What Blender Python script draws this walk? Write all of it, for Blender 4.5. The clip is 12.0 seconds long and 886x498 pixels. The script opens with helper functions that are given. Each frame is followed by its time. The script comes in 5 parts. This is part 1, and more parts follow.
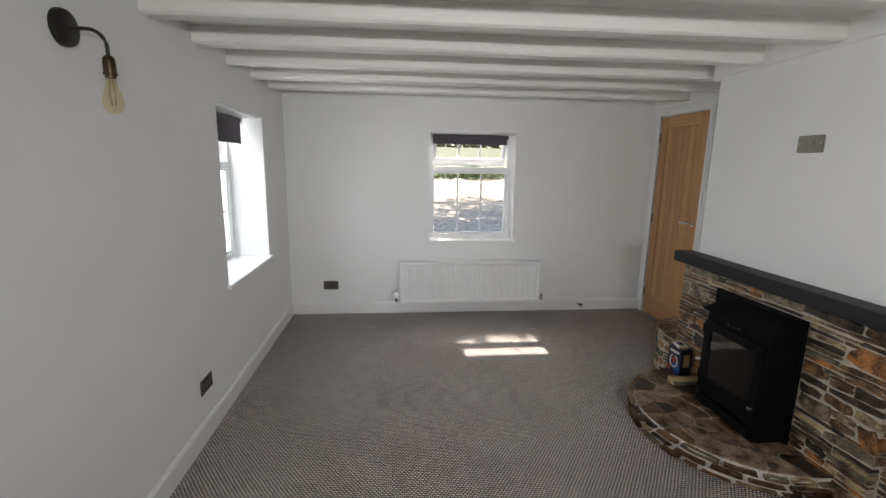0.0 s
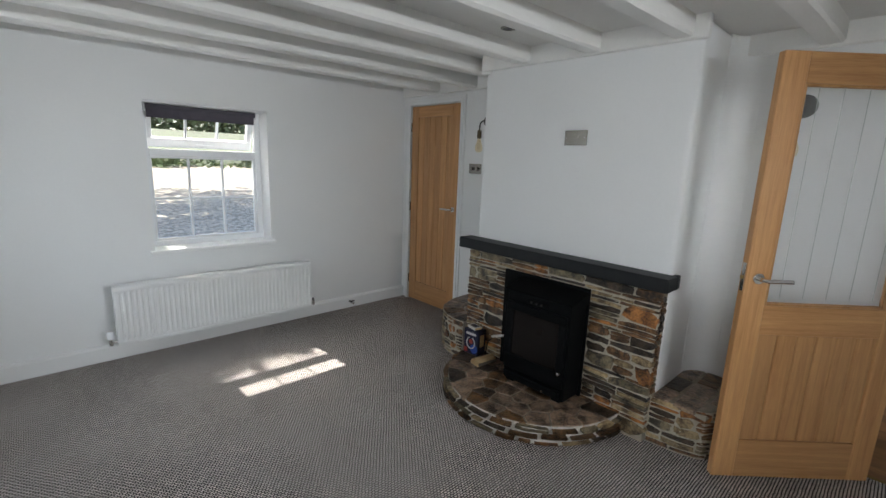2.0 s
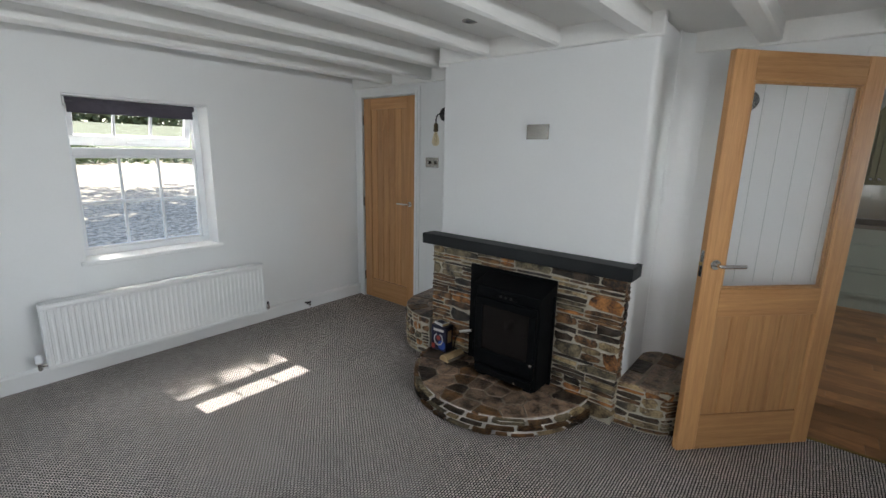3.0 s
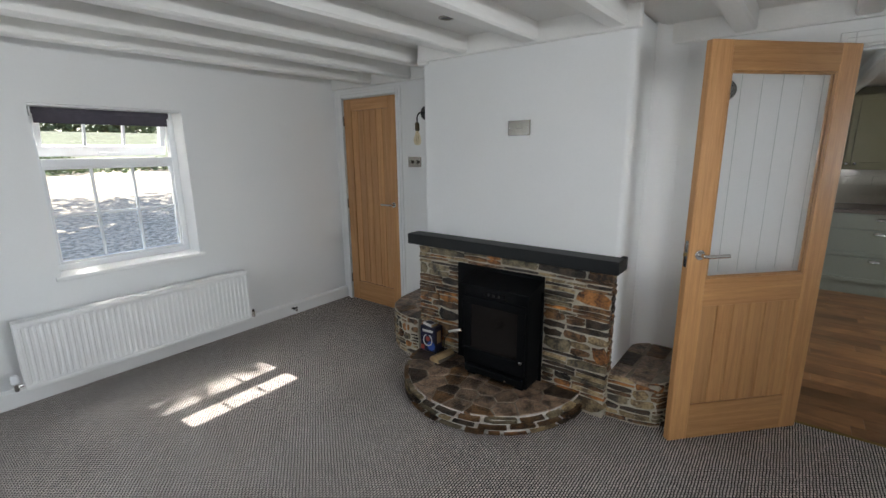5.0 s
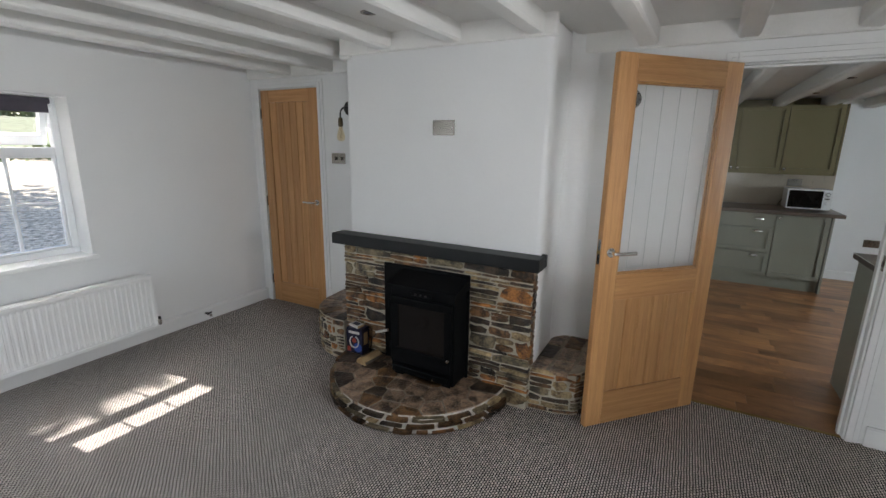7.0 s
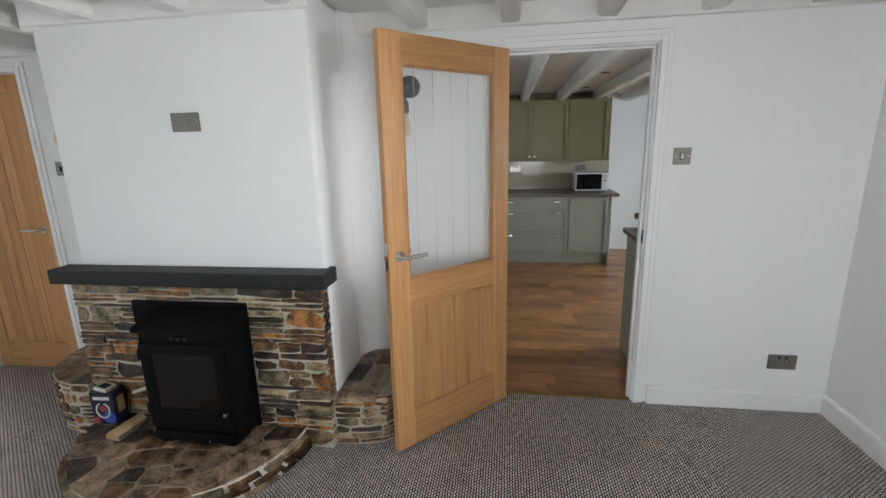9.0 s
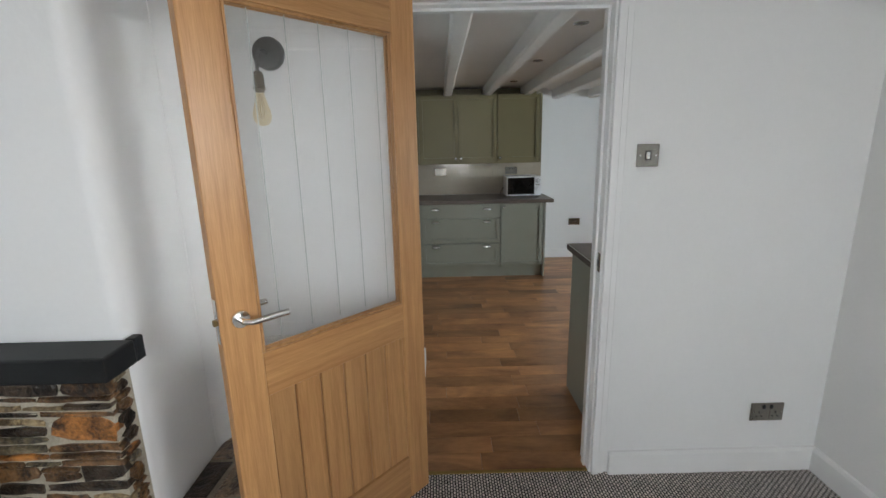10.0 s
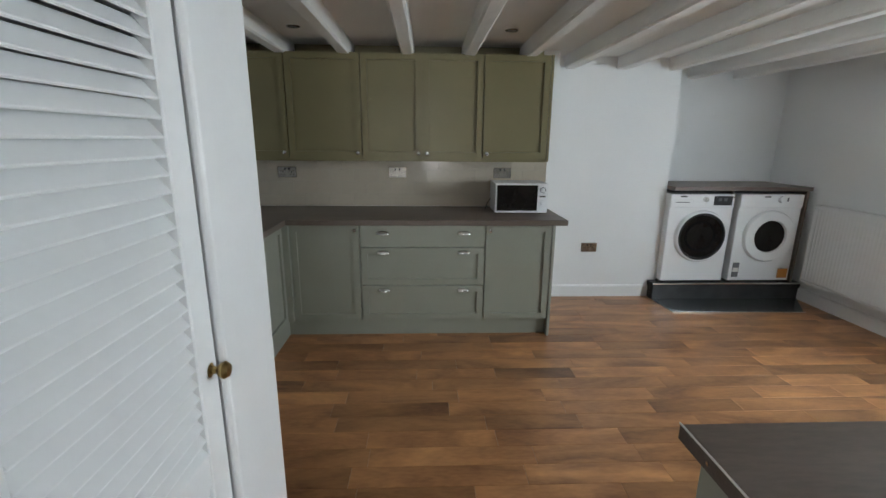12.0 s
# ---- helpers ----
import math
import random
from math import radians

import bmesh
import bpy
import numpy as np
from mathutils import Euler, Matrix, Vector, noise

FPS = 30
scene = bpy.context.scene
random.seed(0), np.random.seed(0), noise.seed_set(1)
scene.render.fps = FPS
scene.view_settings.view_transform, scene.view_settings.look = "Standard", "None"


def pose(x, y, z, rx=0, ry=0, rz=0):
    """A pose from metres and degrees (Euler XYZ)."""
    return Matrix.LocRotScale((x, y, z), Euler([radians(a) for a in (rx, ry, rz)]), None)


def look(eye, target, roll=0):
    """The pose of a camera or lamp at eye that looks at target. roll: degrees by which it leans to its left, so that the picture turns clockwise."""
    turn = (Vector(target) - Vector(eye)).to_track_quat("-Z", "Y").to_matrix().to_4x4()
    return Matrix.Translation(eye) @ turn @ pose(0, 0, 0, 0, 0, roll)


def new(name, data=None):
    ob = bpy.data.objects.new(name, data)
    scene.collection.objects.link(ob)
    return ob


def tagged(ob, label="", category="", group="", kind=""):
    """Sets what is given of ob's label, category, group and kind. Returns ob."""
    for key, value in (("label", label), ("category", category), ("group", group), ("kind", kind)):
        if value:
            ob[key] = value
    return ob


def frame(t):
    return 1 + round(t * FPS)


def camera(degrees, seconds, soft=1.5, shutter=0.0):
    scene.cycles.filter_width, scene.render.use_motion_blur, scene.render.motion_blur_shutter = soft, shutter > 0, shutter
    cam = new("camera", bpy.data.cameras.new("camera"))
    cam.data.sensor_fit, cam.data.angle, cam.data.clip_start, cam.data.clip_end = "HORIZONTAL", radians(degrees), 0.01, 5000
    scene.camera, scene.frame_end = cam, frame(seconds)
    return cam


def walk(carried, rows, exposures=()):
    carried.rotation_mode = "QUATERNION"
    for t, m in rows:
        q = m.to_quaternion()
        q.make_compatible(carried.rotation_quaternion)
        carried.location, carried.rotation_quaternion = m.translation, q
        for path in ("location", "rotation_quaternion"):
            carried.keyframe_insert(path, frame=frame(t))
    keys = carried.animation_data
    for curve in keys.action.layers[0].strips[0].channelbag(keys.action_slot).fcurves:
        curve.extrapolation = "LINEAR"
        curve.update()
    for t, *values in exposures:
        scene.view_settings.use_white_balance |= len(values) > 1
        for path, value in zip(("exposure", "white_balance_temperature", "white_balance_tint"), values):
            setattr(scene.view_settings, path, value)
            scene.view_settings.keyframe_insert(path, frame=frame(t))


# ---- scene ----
cam = camera(90.1, 12.0)
PATH = [
    (0, (-0.092, -0.237, 1.52), (0.116, 1.716, 1.143), 1.0),
    (0.5, (-0.197, -0.137, 1.515), (0.777, 1.574, 1.163), 2.3),
    (1, (-0.298, -0.018, 1.519), (0.936, 1.514, 1.164), 2.3),
    (1.5, (-0.345, 0.255, 1.507), (0.914, 1.765, 1.142), 1.1),
    (2, (-0.408, 0.426, 1.492), (0.939, 1.852, 1.099), 2.2),
    (2.5, (-0.463, 0.539, 1.503), (1.002, 1.834, 1.084), 1.6),
    (3, (-0.463, 0.561, 1.524), (1.048, 1.799, 1.094), 1.3),
    (5, (-0.432, 0.567, 1.53), (1.111, 1.761, 1.092), -0.6),
    (5.5, (-0.433, 0.566, 1.531), (1.12, 1.749, 1.094), -0.7),
    (6, (-0.436, 0.571, 1.527), (1.131, 1.734, 1.09), -0.6),
    (6.5, (-0.424, 0.566, 1.537), (1.205, 1.641, 1.099), 0.1),
    (6.7, (-0.418, 0.576, 1.543), (1.251, 1.585, 1.099), 0.5),
    (8.3, (-0.234, 0.425, 1.559), (1.627, 0.991, 1.093), -1.4),
    (8.5, (-0.182, 0.4, 1.553), (1.708, 0.874, 1.101), -2.1),
    (9, (0.037, 0.367, 1.519), (1.963, 0.655, 1.061), -1.4),
    (9.5, (0.368, 0.38, 1.536), (2.315, 0.49, 1.089), -1.6),
    (10, (0.784, 0.287, 1.485), (2.732, 0.278, 1.033), -1.3),
    (10.5, (1.234, 0.179, 1.494), (3.18, 0.127, 1.035), -1.0),
    (10.8, (1.514, 0.149, 1.471), (3.459, 0.074, 1.01), -0.9),
    (11, (1.704, 0.127, 1.478), (3.647, 0.033, 1.013), -0.2),
    (11.3, (1.995, 0.074, 1.452), (3.937, -0.024, 0.986), -0.8),
    (11.5, (2.193, 0.034, 1.447), (4.135, -0.064, 0.981), -0.7),
    (12, (2.599, 0.038, 1.444), (4.539, -0.04, 0.963), 0.5),
]
EXPOSURES = [(0, 1.42, 6850, 13), (0.5, 1.4, 6450, 10), (1.0, 1.36, 6450, 10), (2.5, 1.46, 6400, 9), (5.0, 1.55, 6450, 10), (6.5, 1.55, 6500, 11), (8.5, 1.9, 6550, 11), (9.0, 2.05, 6500, 10), (9.5, 1.97, 6500, 10), (10.5, 1.75, 6550, 10), (11.0, 1.5, 6500, 9), (11.5, 1.6, 6550, 9), (12, 2.15, 6500, 10)]
walk(cam, [(t, look(eye, target, roll)) for t, eye, target, roll in PATH], EXPOSURES)

# ---- world and sun ----
SUN_EL, SUN_AZ = 52.0, 6.0          # height, and degrees east of the window wall's normal
world = bpy.data.worlds.new("sky")
scene.world = world
world.use_nodes = True
wn = world.node_tree
sky = wn.nodes.new("ShaderNodeTexSky")
sky.sky_type = "NISHITA"
sky.sun_disc = False
sky.sun_elevation = radians(SUN_EL)
sky.sun_rotation = radians(-SUN_AZ)
wn.links.new(sky.outputs[0], wn.nodes["Background"].inputs[0])
wn.nodes["Background"].inputs[1].default_value = 0.14
sun_data = bpy.data.lights.new("sun", "SUN")
sun_data.energy = 5.0
sun_data.angle = radians(0.5)
sun_data.color = (1.0, 0.95, 0.87)
sun = new("sun", sun_data)
_d = Vector((-math.sin(radians(SUN_AZ)) * math.cos(radians(SUN_EL)), math.cos(radians(SUN_AZ)) * math.cos(radians(SUN_EL)), math.sin(radians(SUN_EL))))
sun.matrix_world = look(_d * 30, (0, 0, 0))


def sky_lamp(name, place, aim, size, power, color=(0.92, 0.965, 1.0), spread=180.0):
    """Stands in for the sky that a window looks up to."""
    d = bpy.data.lights.new(name, "AREA")
    d.shape, d.size, d.size_y = "RECTANGLE", size[0], size[1]
    d.energy, d.color, d.spread = power, color, radians(spread)
    ob = new(name, d)
    ob.matrix_world = look(place, aim)
    return ob


sky_lamp("sky_light_west", (-1.58, 3.05, 1.32), (0.5, 2.6, 0.9), (1.0, 0.95), 6.0, (0.82, 0.915, 1.0))
sky_lamp("sky_light_west_rear", (-1.40, -0.30, 1.32), (2.5, -0.6, 1.1), (1.0, 0.85), 4.6, spread=120.0)
sky_lamp("sky_light_south", (0.56, -1.44, 1.64), (0.0, 4.0, 1.1), (0.80, 0.14), 6.3, spread=92.0)
sky_lamp("sky_light_kitchen", (3.9, -3.72, 1.52), (4.9, -0.5, 0.95), (1.15, 0.85), 17.5, (0.79, 0.91, 1.0))


# ---- materials ----
def mat(name, base, rough=0.6, metal=0.0, var=0.12, scale=8.0, fine=120.0, bump=0.1, spec=0.5, coat=0.0, stretch=None, random_tone=0.0, dist=0.002, tones=None, ends=(0.45, 1.05)):
    """A surface with tone variation at two scales and fine relief."""
    m = bpy.data.materials.new(name)
    m.use_nodes = True
    nt = m.node_tree
    n, l = nt.nodes, nt.links
    b = n["Principled BSDF"]
    b.inputs["Roughness"].default_value = rough
    b.inputs["Metallic"].default_value = metal
    b.inputs["Specular IOR Level"].default_value = spec
    b.inputs["Coat Weight"].default_value = coat
    tc = n.new("ShaderNodeTexCoord")
    mp = n.new("ShaderNodeMapping")
    l.new(tc.outputs["Object"], mp.inputs[0])
    if stretch:
        mp.inputs["Scale"].default_value = stretch
    n1, n2 = n.new("ShaderNodeTexNoise"), n.new("ShaderNodeTexNoise")
    n1.inputs["Scale"].default_value, n2.inputs["Scale"].default_value = scale, fine
    n1.inputs["Detail"].default_value, n2.inputs["Detail"].default_value = 4, 3
    l.new(mp.outputs[0], n1.inputs[0])
    l.new(mp.outputs[0], n2.inputs[0])
    mixer = n.new("ShaderNodeMath")
    mixer.operation = "MULTIPLY_ADD"
    l.new(n2.outputs[0], mixer.inputs[0])
    mixer.inputs[1].default_value = 0.5
    l.new(n1.outputs[0], mixer.inputs[2])
    ramp = n.new("ShaderNodeValToRGB")
    lo = [c * (1 - var) for c in base]
    hi = [min(1.0, c * (1 + var)) for c in base]
    if tones:
        lo, hi = tones
    ramp.color_ramp.elements[0].position, ramp.color_ramp.elements[1].position = ends
    ramp.color_ramp.elements[0].color, ramp.color_ramp.elements[1].color = (*lo, 1), (*hi, 1)
    l.new(mixer.outputs[0], ramp.inputs[0])
    out = ramp.outputs[0]
    if random_tone:
        oi = n.new("ShaderNodeObjectInfo")
        hs = n.new("ShaderNodeHueSaturation")
        mr = n.new("ShaderNodeMapRange")
        mr.inputs["To Min"].default_value, mr.inputs["To Max"].default_value = 1 - random_tone, 1 + random_tone
        l.new(oi.outputs["Random"], mr.inputs[0])
        l.new(mr.outputs[0], hs.inputs["Value"])
        l.new(out, hs.inputs["Color"])
        out = hs.outputs[0]
    l.new(out, b.inputs["Base Color"])
    if bump:
        bp = n.new("ShaderNodeBump")
        bp.inputs["Strength"].default_value = bump
        bp.inputs["Distance"].default_value = dist
        l.new(mixer.outputs[0], bp.inputs["Height"])
        l.new(bp.outputs[0], b.inputs["Normal"])
    return m


def wood(name, light, dark, axis, rough=0.45, rings=14.0, coat=0.0, random_tone=0.12, stretch=0.06, grain=0.55):
    """Wood grain that runs along one axis of the piece."""
    m = bpy.data.materials.new(name)
    m.use_nodes = True
    nt = m.node_tree
    n, l = nt.nodes, nt.links
    b = n["Principled BSDF"]
    b.inputs["Roughness"].default_value = rough
    b.inputs["Coat Weight"].default_value = coat
    tc = n.new("ShaderNodeTexCoord")
    oi = n.new("ShaderNodeObjectInfo")
    sh = n.new("ShaderNodeVectorMath")
    sh.operation = "ADD"
    ml = n.new("ShaderNodeMath")
    ml.operation = "MULTIPLY"
    ml.inputs[1].default_value = 37.0
    l.new(oi.outputs["Random"], ml.inputs[0])
    l.new(tc.outputs["Object"], sh.inputs[0])
    l.new(ml.outputs[0], sh.inputs[1])
    mp = n.new("ShaderNodeMapping")
    sc = [1.0, 1.0, 1.0]
    sc[axis] = stretch
    mp.inputs["Scale"].default_value = sc
    l.new(sh.outputs[0], mp.inputs[0])
    n1, n2 = n.new("ShaderNodeTexNoise"), n.new("ShaderNodeTexNoise")
    n1.inputs["Scale"].default_value, n1.inputs["Detail"].default_value, n1.inputs["Distortion"].default_value = rings, 5, 1.2
    n2.inputs["Scale"].default_value, n2.inputs["Detail"].default_value = rings * 14, 2
    l.new(mp.outputs[0], n1.inputs[0])
    l.new(mp.outputs[0], n2.inputs[0])
    ad = n.new("ShaderNodeMath")
    ad.operation = "MULTIPLY_ADD"
    ad.inputs[1].default_value = grain
    l.new(n2.outputs[0], ad.inputs[0])
    l.new(n1.outputs[0], ad.inputs[2])
    ramp = n.new("ShaderNodeValToRGB")
    ramp.color_ramp.elements[0].position, ramp.color_ramp.elements[1].position = 0.275 + grain / 2, 0.725 + grain / 2
    ramp.color_ramp.elements[0].color, ramp.color_ramp.elements[1].color = (*dark, 1), (*light, 1)
    l.new(ad.outputs[0], ramp.inputs[0])
    hs = n.new("ShaderNodeHueSaturation")
    mr = n.new("ShaderNodeMapRange")
    mr.inputs["To Min"].default_value, mr.inputs["To Max"].default_value = 1 - random_tone, 1 + random_tone
    l.new(oi.outputs["Random"], mr.inputs[0])
    l.new(mr.outputs[0], hs.inputs["Value"])
    l.new(ramp.outputs[0], hs.inputs["Color"])
    l.new(hs.outputs[0], b.inputs["Base Color"])
    bp = n.new("ShaderNodeBump")
    bp.inputs["Strength"].default_value, bp.inputs["Distance"].default_value = 0.15, 0.001
    l.new(ad.outputs[0], bp.inputs["Height"])
    l.new(bp.outputs[0], b.inputs["Normal"])
    return m


def carpet_material():
    """Looped cord carpet: rows of small light loops with dark gaps."""
    m = bpy.data.materials.new("carpet")
    m.use_nodes = True
    nt = m.node_tree
    n, l = nt.nodes, nt.links
    b = n["Principled BSDF"]
    b.inputs["Roughness"].default_value = 0.95
    b.inputs["Specular IOR Level"].default_value = 0.1
    tc = n.new("ShaderNodeTexCoord")
    warp = n.new("ShaderNodeTexNoise")
    warp.inputs["Scale"].default_value, warp.inputs["Detail"].default_value = 22.0, 4
    l.new(tc.outputs["Object"], warp.inputs[0])
    wv = n.new("ShaderNodeVectorMath")
    wv.operation = "MULTIPLY_ADD"
    wv.inputs[1].default_value = (0.0095, 0.0095, 0)
    l.new(warp.outputs["Color"], wv.inputs[0])
    l.new(tc.outputs["Object"], wv.inputs[2])
    br = n.new("ShaderNodeTexBrick")
    br.offset = 0.5
    br.inputs["Scale"].default_value = 1.0
    br.inputs["Brick Width"].default_value = 0.0185
    br.inputs["Row Height"].default_value = 0.0125
    br.inputs["Mortar Size"].default_value = 0.0033
    br.inputs["Mortar Smooth"].default_value = 0.6
    br.inputs["Color1"].default_value = (0.93, 0.845, 0.79, 1)
    br.inputs["Color2"].default_value = (0.62, 0.56, 0.525, 1)
    br.inputs["Mortar"].default_value = (0.022, 0.019, 0.019, 1)
    l.new(wv.outputs[0], br.inputs[0])
    big = n.new("ShaderNodeTexNoise")
    big.inputs["Scale"].default_value, big.inputs["Detail"].default_value = 2.2, 5
    l.new(tc.outputs["Object"], big.inputs[0])
    mr = n.new("ShaderNodeMapRange")
    mr.inputs["To Min"].default_value, mr.inputs["To Max"].default_value = 0.8, 1.2
    l.new(big.outputs[0], mr.inputs[0])
    hs = n.new("ShaderNodeHueSaturation")
    l.new(mr.outputs[0], hs.inputs["Value"])
    l.new(br.outputs["Color"], hs.inputs["Color"])
    l.new(hs.outputs[0], b.inputs["Base Color"])
    bp = n.new("ShaderNodeBump")
    bp.invert = True
    bp.inputs["Strength"].default_value, bp.inputs["Distance"].default_value = 1.0, 0.006
    l.new(br.outputs["Fac"], bp.inputs["Height"])
    l.new(bp.outputs[0], b.inputs["Normal"])
    return m


def clear_glass(name, rough=0.0, tint=(1, 1, 1), solid=True, ior=1.48):
    """Clear glass: a real slab, or a thin tinted wall."""
    m = bpy.data.materials.new(name)
    m.use_nodes = True
    nt = m.node_tree
    n, l = nt.nodes, nt.links
    n.remove(n["Principled BSDF"])
    if solid:
        gl = n.new("ShaderNodeBsdfGlass")
        gl.inputs["IOR"].default_value, gl.inputs["Roughness"].default_value = ior, rough
        l.new(gl.outputs[0], n["Material Output"].inputs[0])
        return m
    t, g, mx = n.new("ShaderNodeBsdfTransparent"), n.new("ShaderNodeBsdfGlossy"), n.new("ShaderNodeMixShader")
    t.inputs[0].default_value = (*tint, 1)
    g.inputs["Roughness"].default_value = rough
    mx.inputs[0].default_value = 0.07
    l.new(t.outputs[0], mx.inputs[1])
    l.new(g.outputs[0], mx.inputs[2])
    l.new(mx.outputs[0], n["Material Output"].inputs[0])
    return m


M_WALL = mat("white emulsion", (0.80, 0.80, 0.79), 0.75, var=0.02, scale=1.6, fine=60, bump=0.25, dist=0.004)
M_CEIL = mat("ceiling paint", (0.78, 0.765, 0.735), 0.8, var=0.03, scale=3, fine=50, bump=0.35, dist=0.004)
M_BEAM = mat("painted beam", (0.79, 0.775, 0.745), 0.5, var=0.04, scale=6, fine=70, bump=0.5, stretch=(0.25, 1, 1), dist=0.005)
M_GLOSS = mat("white gloss paint", (0.82, 0.82, 0.81), 0.3, var=0.02, scale=5, fine=90, bump=0.06)
M_UPVC = mat("white upvc", (0.83, 0.84, 0.85), 0.25, var=0.01, bump=0.0)
M_CARPET = carpet_material()
OAK_L, OAK_D = (0.58, 0.315, 0.13), (0.40, 0.19, 0.068)
M_OAKZ = wood("oak upright grain", OAK_L, OAK_D, 2, 0.38, rings=34.0, stretch=0.035)
M_OAKX = wood("oak cross grain", OAK_L, OAK_D, 0, 0.38, rings=34.0, stretch=0.035)
# near-black tones put the shade of the board grooves into the colour
M_BACKING = wood("oak with groove shade", (0.10, 0.045, 0.016), (0.05, 0.022, 0.008), 2, 0.6)
M_PLANK = wood("dark plank floor", (0.56, 0.275, 0.115), (0.19, 0.078, 0.033), 1, 0.3, rings=5.0, random_tone=0.3, stretch=0.3, grain=0.22)
M_CHROME = mat("brushed nickel", (0.74, 0.73, 0.71), 0.18, 1.0, var=0.05, bump=0.02)
M_STEEL = mat("brushed steel plate", (0.30, 0.28, 0.25), 0.24, 1.0, var=0.1, scale=4, fine=300, bump=0.03)
M_BLACK = mat("black cast iron", (0.004, 0.0045, 0.005), 0.5, 0.0, var=0.2, scale=20, fine=250, bump=0.12, spec=0.07)
M_MANTEL = mat("charcoal painted timber", (0.008, 0.009, 0.010), 0.5, var=0.25, scale=7, fine=90, bump=0.25, spec=0.35)
M_DARKPL = mat("black plastic", (0.015, 0.015, 0.016), 0.35, var=0.1, bump=0.0)
M_BRASS = mat("aged brass", (0.36, 0.25, 0.10), 0.3, 1.0, var=0.15, scale=30, bump=0.04)
M_SAGE = mat("sage green cabinet paint", (0.285, 0.288, 0.236), 0.42, var=0.04, scale=3, fine=80, bump=0.05)
M_OLIVE = mat("olive green cabinet paint", (0.19, 0.16, 0.076), 0.42, var=0.04, scale=3, fine=80, bump=0.05)
M_TOP = mat("grey brown laminate worktop", (0.15, 0.115, 0.092), 0.36, var=0.3, scale=5, fine=120, bump=0.06, stretch=(1, 0.2, 1))
M_TILE = mat("cream glazed tile", (0.47, 0.405, 0.32), 0.10, var=0.04, scale=5, fine=40, bump=0.05, random_tone=0.03)
M_GROUT = mat("grey grout", (0.42, 0.375, 0.31), 0.5, var=0.05, scale=20, bump=0.1)
M_APPL = mat("white enamel", (0.80, 0.80, 0.80), 0.22, var=0.01, bump=0.0)
M_BLIND = mat("plum grey blind cloth", (0.085, 0.075, 0.092), 0.9, var=0.12, scale=30, fine=400, bump=0.2)
M_GLASS = clear_glass("window glass")
M_DOORGLASS = clear_glass("door glass", ior=1.6)
M_BULB = clear_glass("amber bulb glass", 0.03, (0.97, 0.90, 0.74), False)
M_ETCH = mat("etched glass line", (0.47, 0.49, 0.47), 0.5, var=0.05, bump=0.0)
M_STOVEGLASS = mat("smoked stove glass", (0.010, 0.008, 0.007), 0.06, var=0.3, scale=6, bump=0.0, spec=0.3)
def stone(name, lo, hi, rough, tone=0.3):
    """Riven slate: one stone runs from its dark to its stained tone."""
    return mat(name, lo, rough, scale=15, fine=85, bump=1.0, random_tone=tone, dist=0.012, tones=(lo, hi), ends=(0.6, 0.9))


STONES = [stone("dark slate stone", (0.012, 0.009, 0.007), (0.075, 0.05, 0.032), 0.4),
          stone("brown slate stone", (0.03, 0.017, 0.010), (0.23, 0.118, 0.048), 0.42),
          stone("rust stained stone", (0.06, 0.026, 0.012), (0.46, 0.185, 0.045), 0.48),
          stone("buff stone", (0.10, 0.065, 0.034), (0.42, 0.31, 0.165), 0.5),
          stone("grey green stone", (0.05, 0.042, 0.03), (0.28, 0.22, 0.13), 0.46)]
M_PAVE = stone("purple brown hearth slate", (0.05, 0.031, 0.022), (0.33, 0.225, 0.15), 0.3)
M_GASKET = mat("grey rubber", (0.09, 0.09, 0.095), 0.6, var=0.1, bump=0.0)
M_STEPTILE = mat("charcoal step tile", (0.045, 0.046, 0.048), 0.22, var=0.25, scale=9, fine=120, bump=0.15)
M_CARTON = mat("navy printed carton", (0.007, 0.008, 0.028), 0.3, var=0.5, scale=16, fine=60, bump=0.0)
M_PAPER = mat("white card", (0.62, 0.60, 0.56), 0.6, var=0.1, bump=0.0)
M_REDPRINT = mat("red print", (0.35, 0.05, 0.03), 0.5, var=0.1, bump=0.0)
M_BLUEPRINT = mat("bright blue print", (0.03, 0.08, 0.35), 0.4, var=0.2, bump=0.0)
M_ORANGE = mat("orange sticker", (0.55, 0.22, 0.04), 0.5, var=0.1, bump=0.0)
M_LOG = wood("split firewood", (0.55, 0.40, 0.22), (0.36, 0.23, 0.10), 0, 0.8)
M_HEDGE = mat("sunlit hedge leaves", (0.19, 0.205, 0.085), 0.6, var=0.5, scale=3, fine=30, bump=0.0)
M_LEAF = mat("tree leaves", (0.11, 0.15, 0.045), 0.6, var=0.5, scale=3, fine=30, bump=0.0)
M_BARK = mat("tree bark", (0.12, 0.095, 0.07), 0.9, var=0.4, scale=12, bump=0.8, dist=0.02)
M_GRASS = mat("sunlit grass", (0.17, 0.23, 0.075), 0.9, var=0.4, scale=4, fine=60, bump=0.5)
M_DRYGRASS = mat("parched mown grass", (0.15, 0.165, 0.10), 0.9, var=0.3, scale=4, fine=60, bump=0.5)
M_BAREEDGE = mat("dark brown board edge", (0.085, 0.062, 0.05), 0.55, var=0.35, scale=18, fine=160, bump=0.2)
M_FENCE = mat("weathered fence rail", (0.24, 0.16, 0.11), 0.85, var=0.3, scale=9, bump=0.4)
M_ROCK = mat("pale rubble", (0.42, 0.38, 0.31), 0.9, var=0.3, scale=10, bump=0.6)
M_PALEMORTAR = mat("pale worn mortar", (0.52, 0.49, 0.44), 0.95, var=0.45, scale=18, fine=140, bump=0.9, dist=0.008)
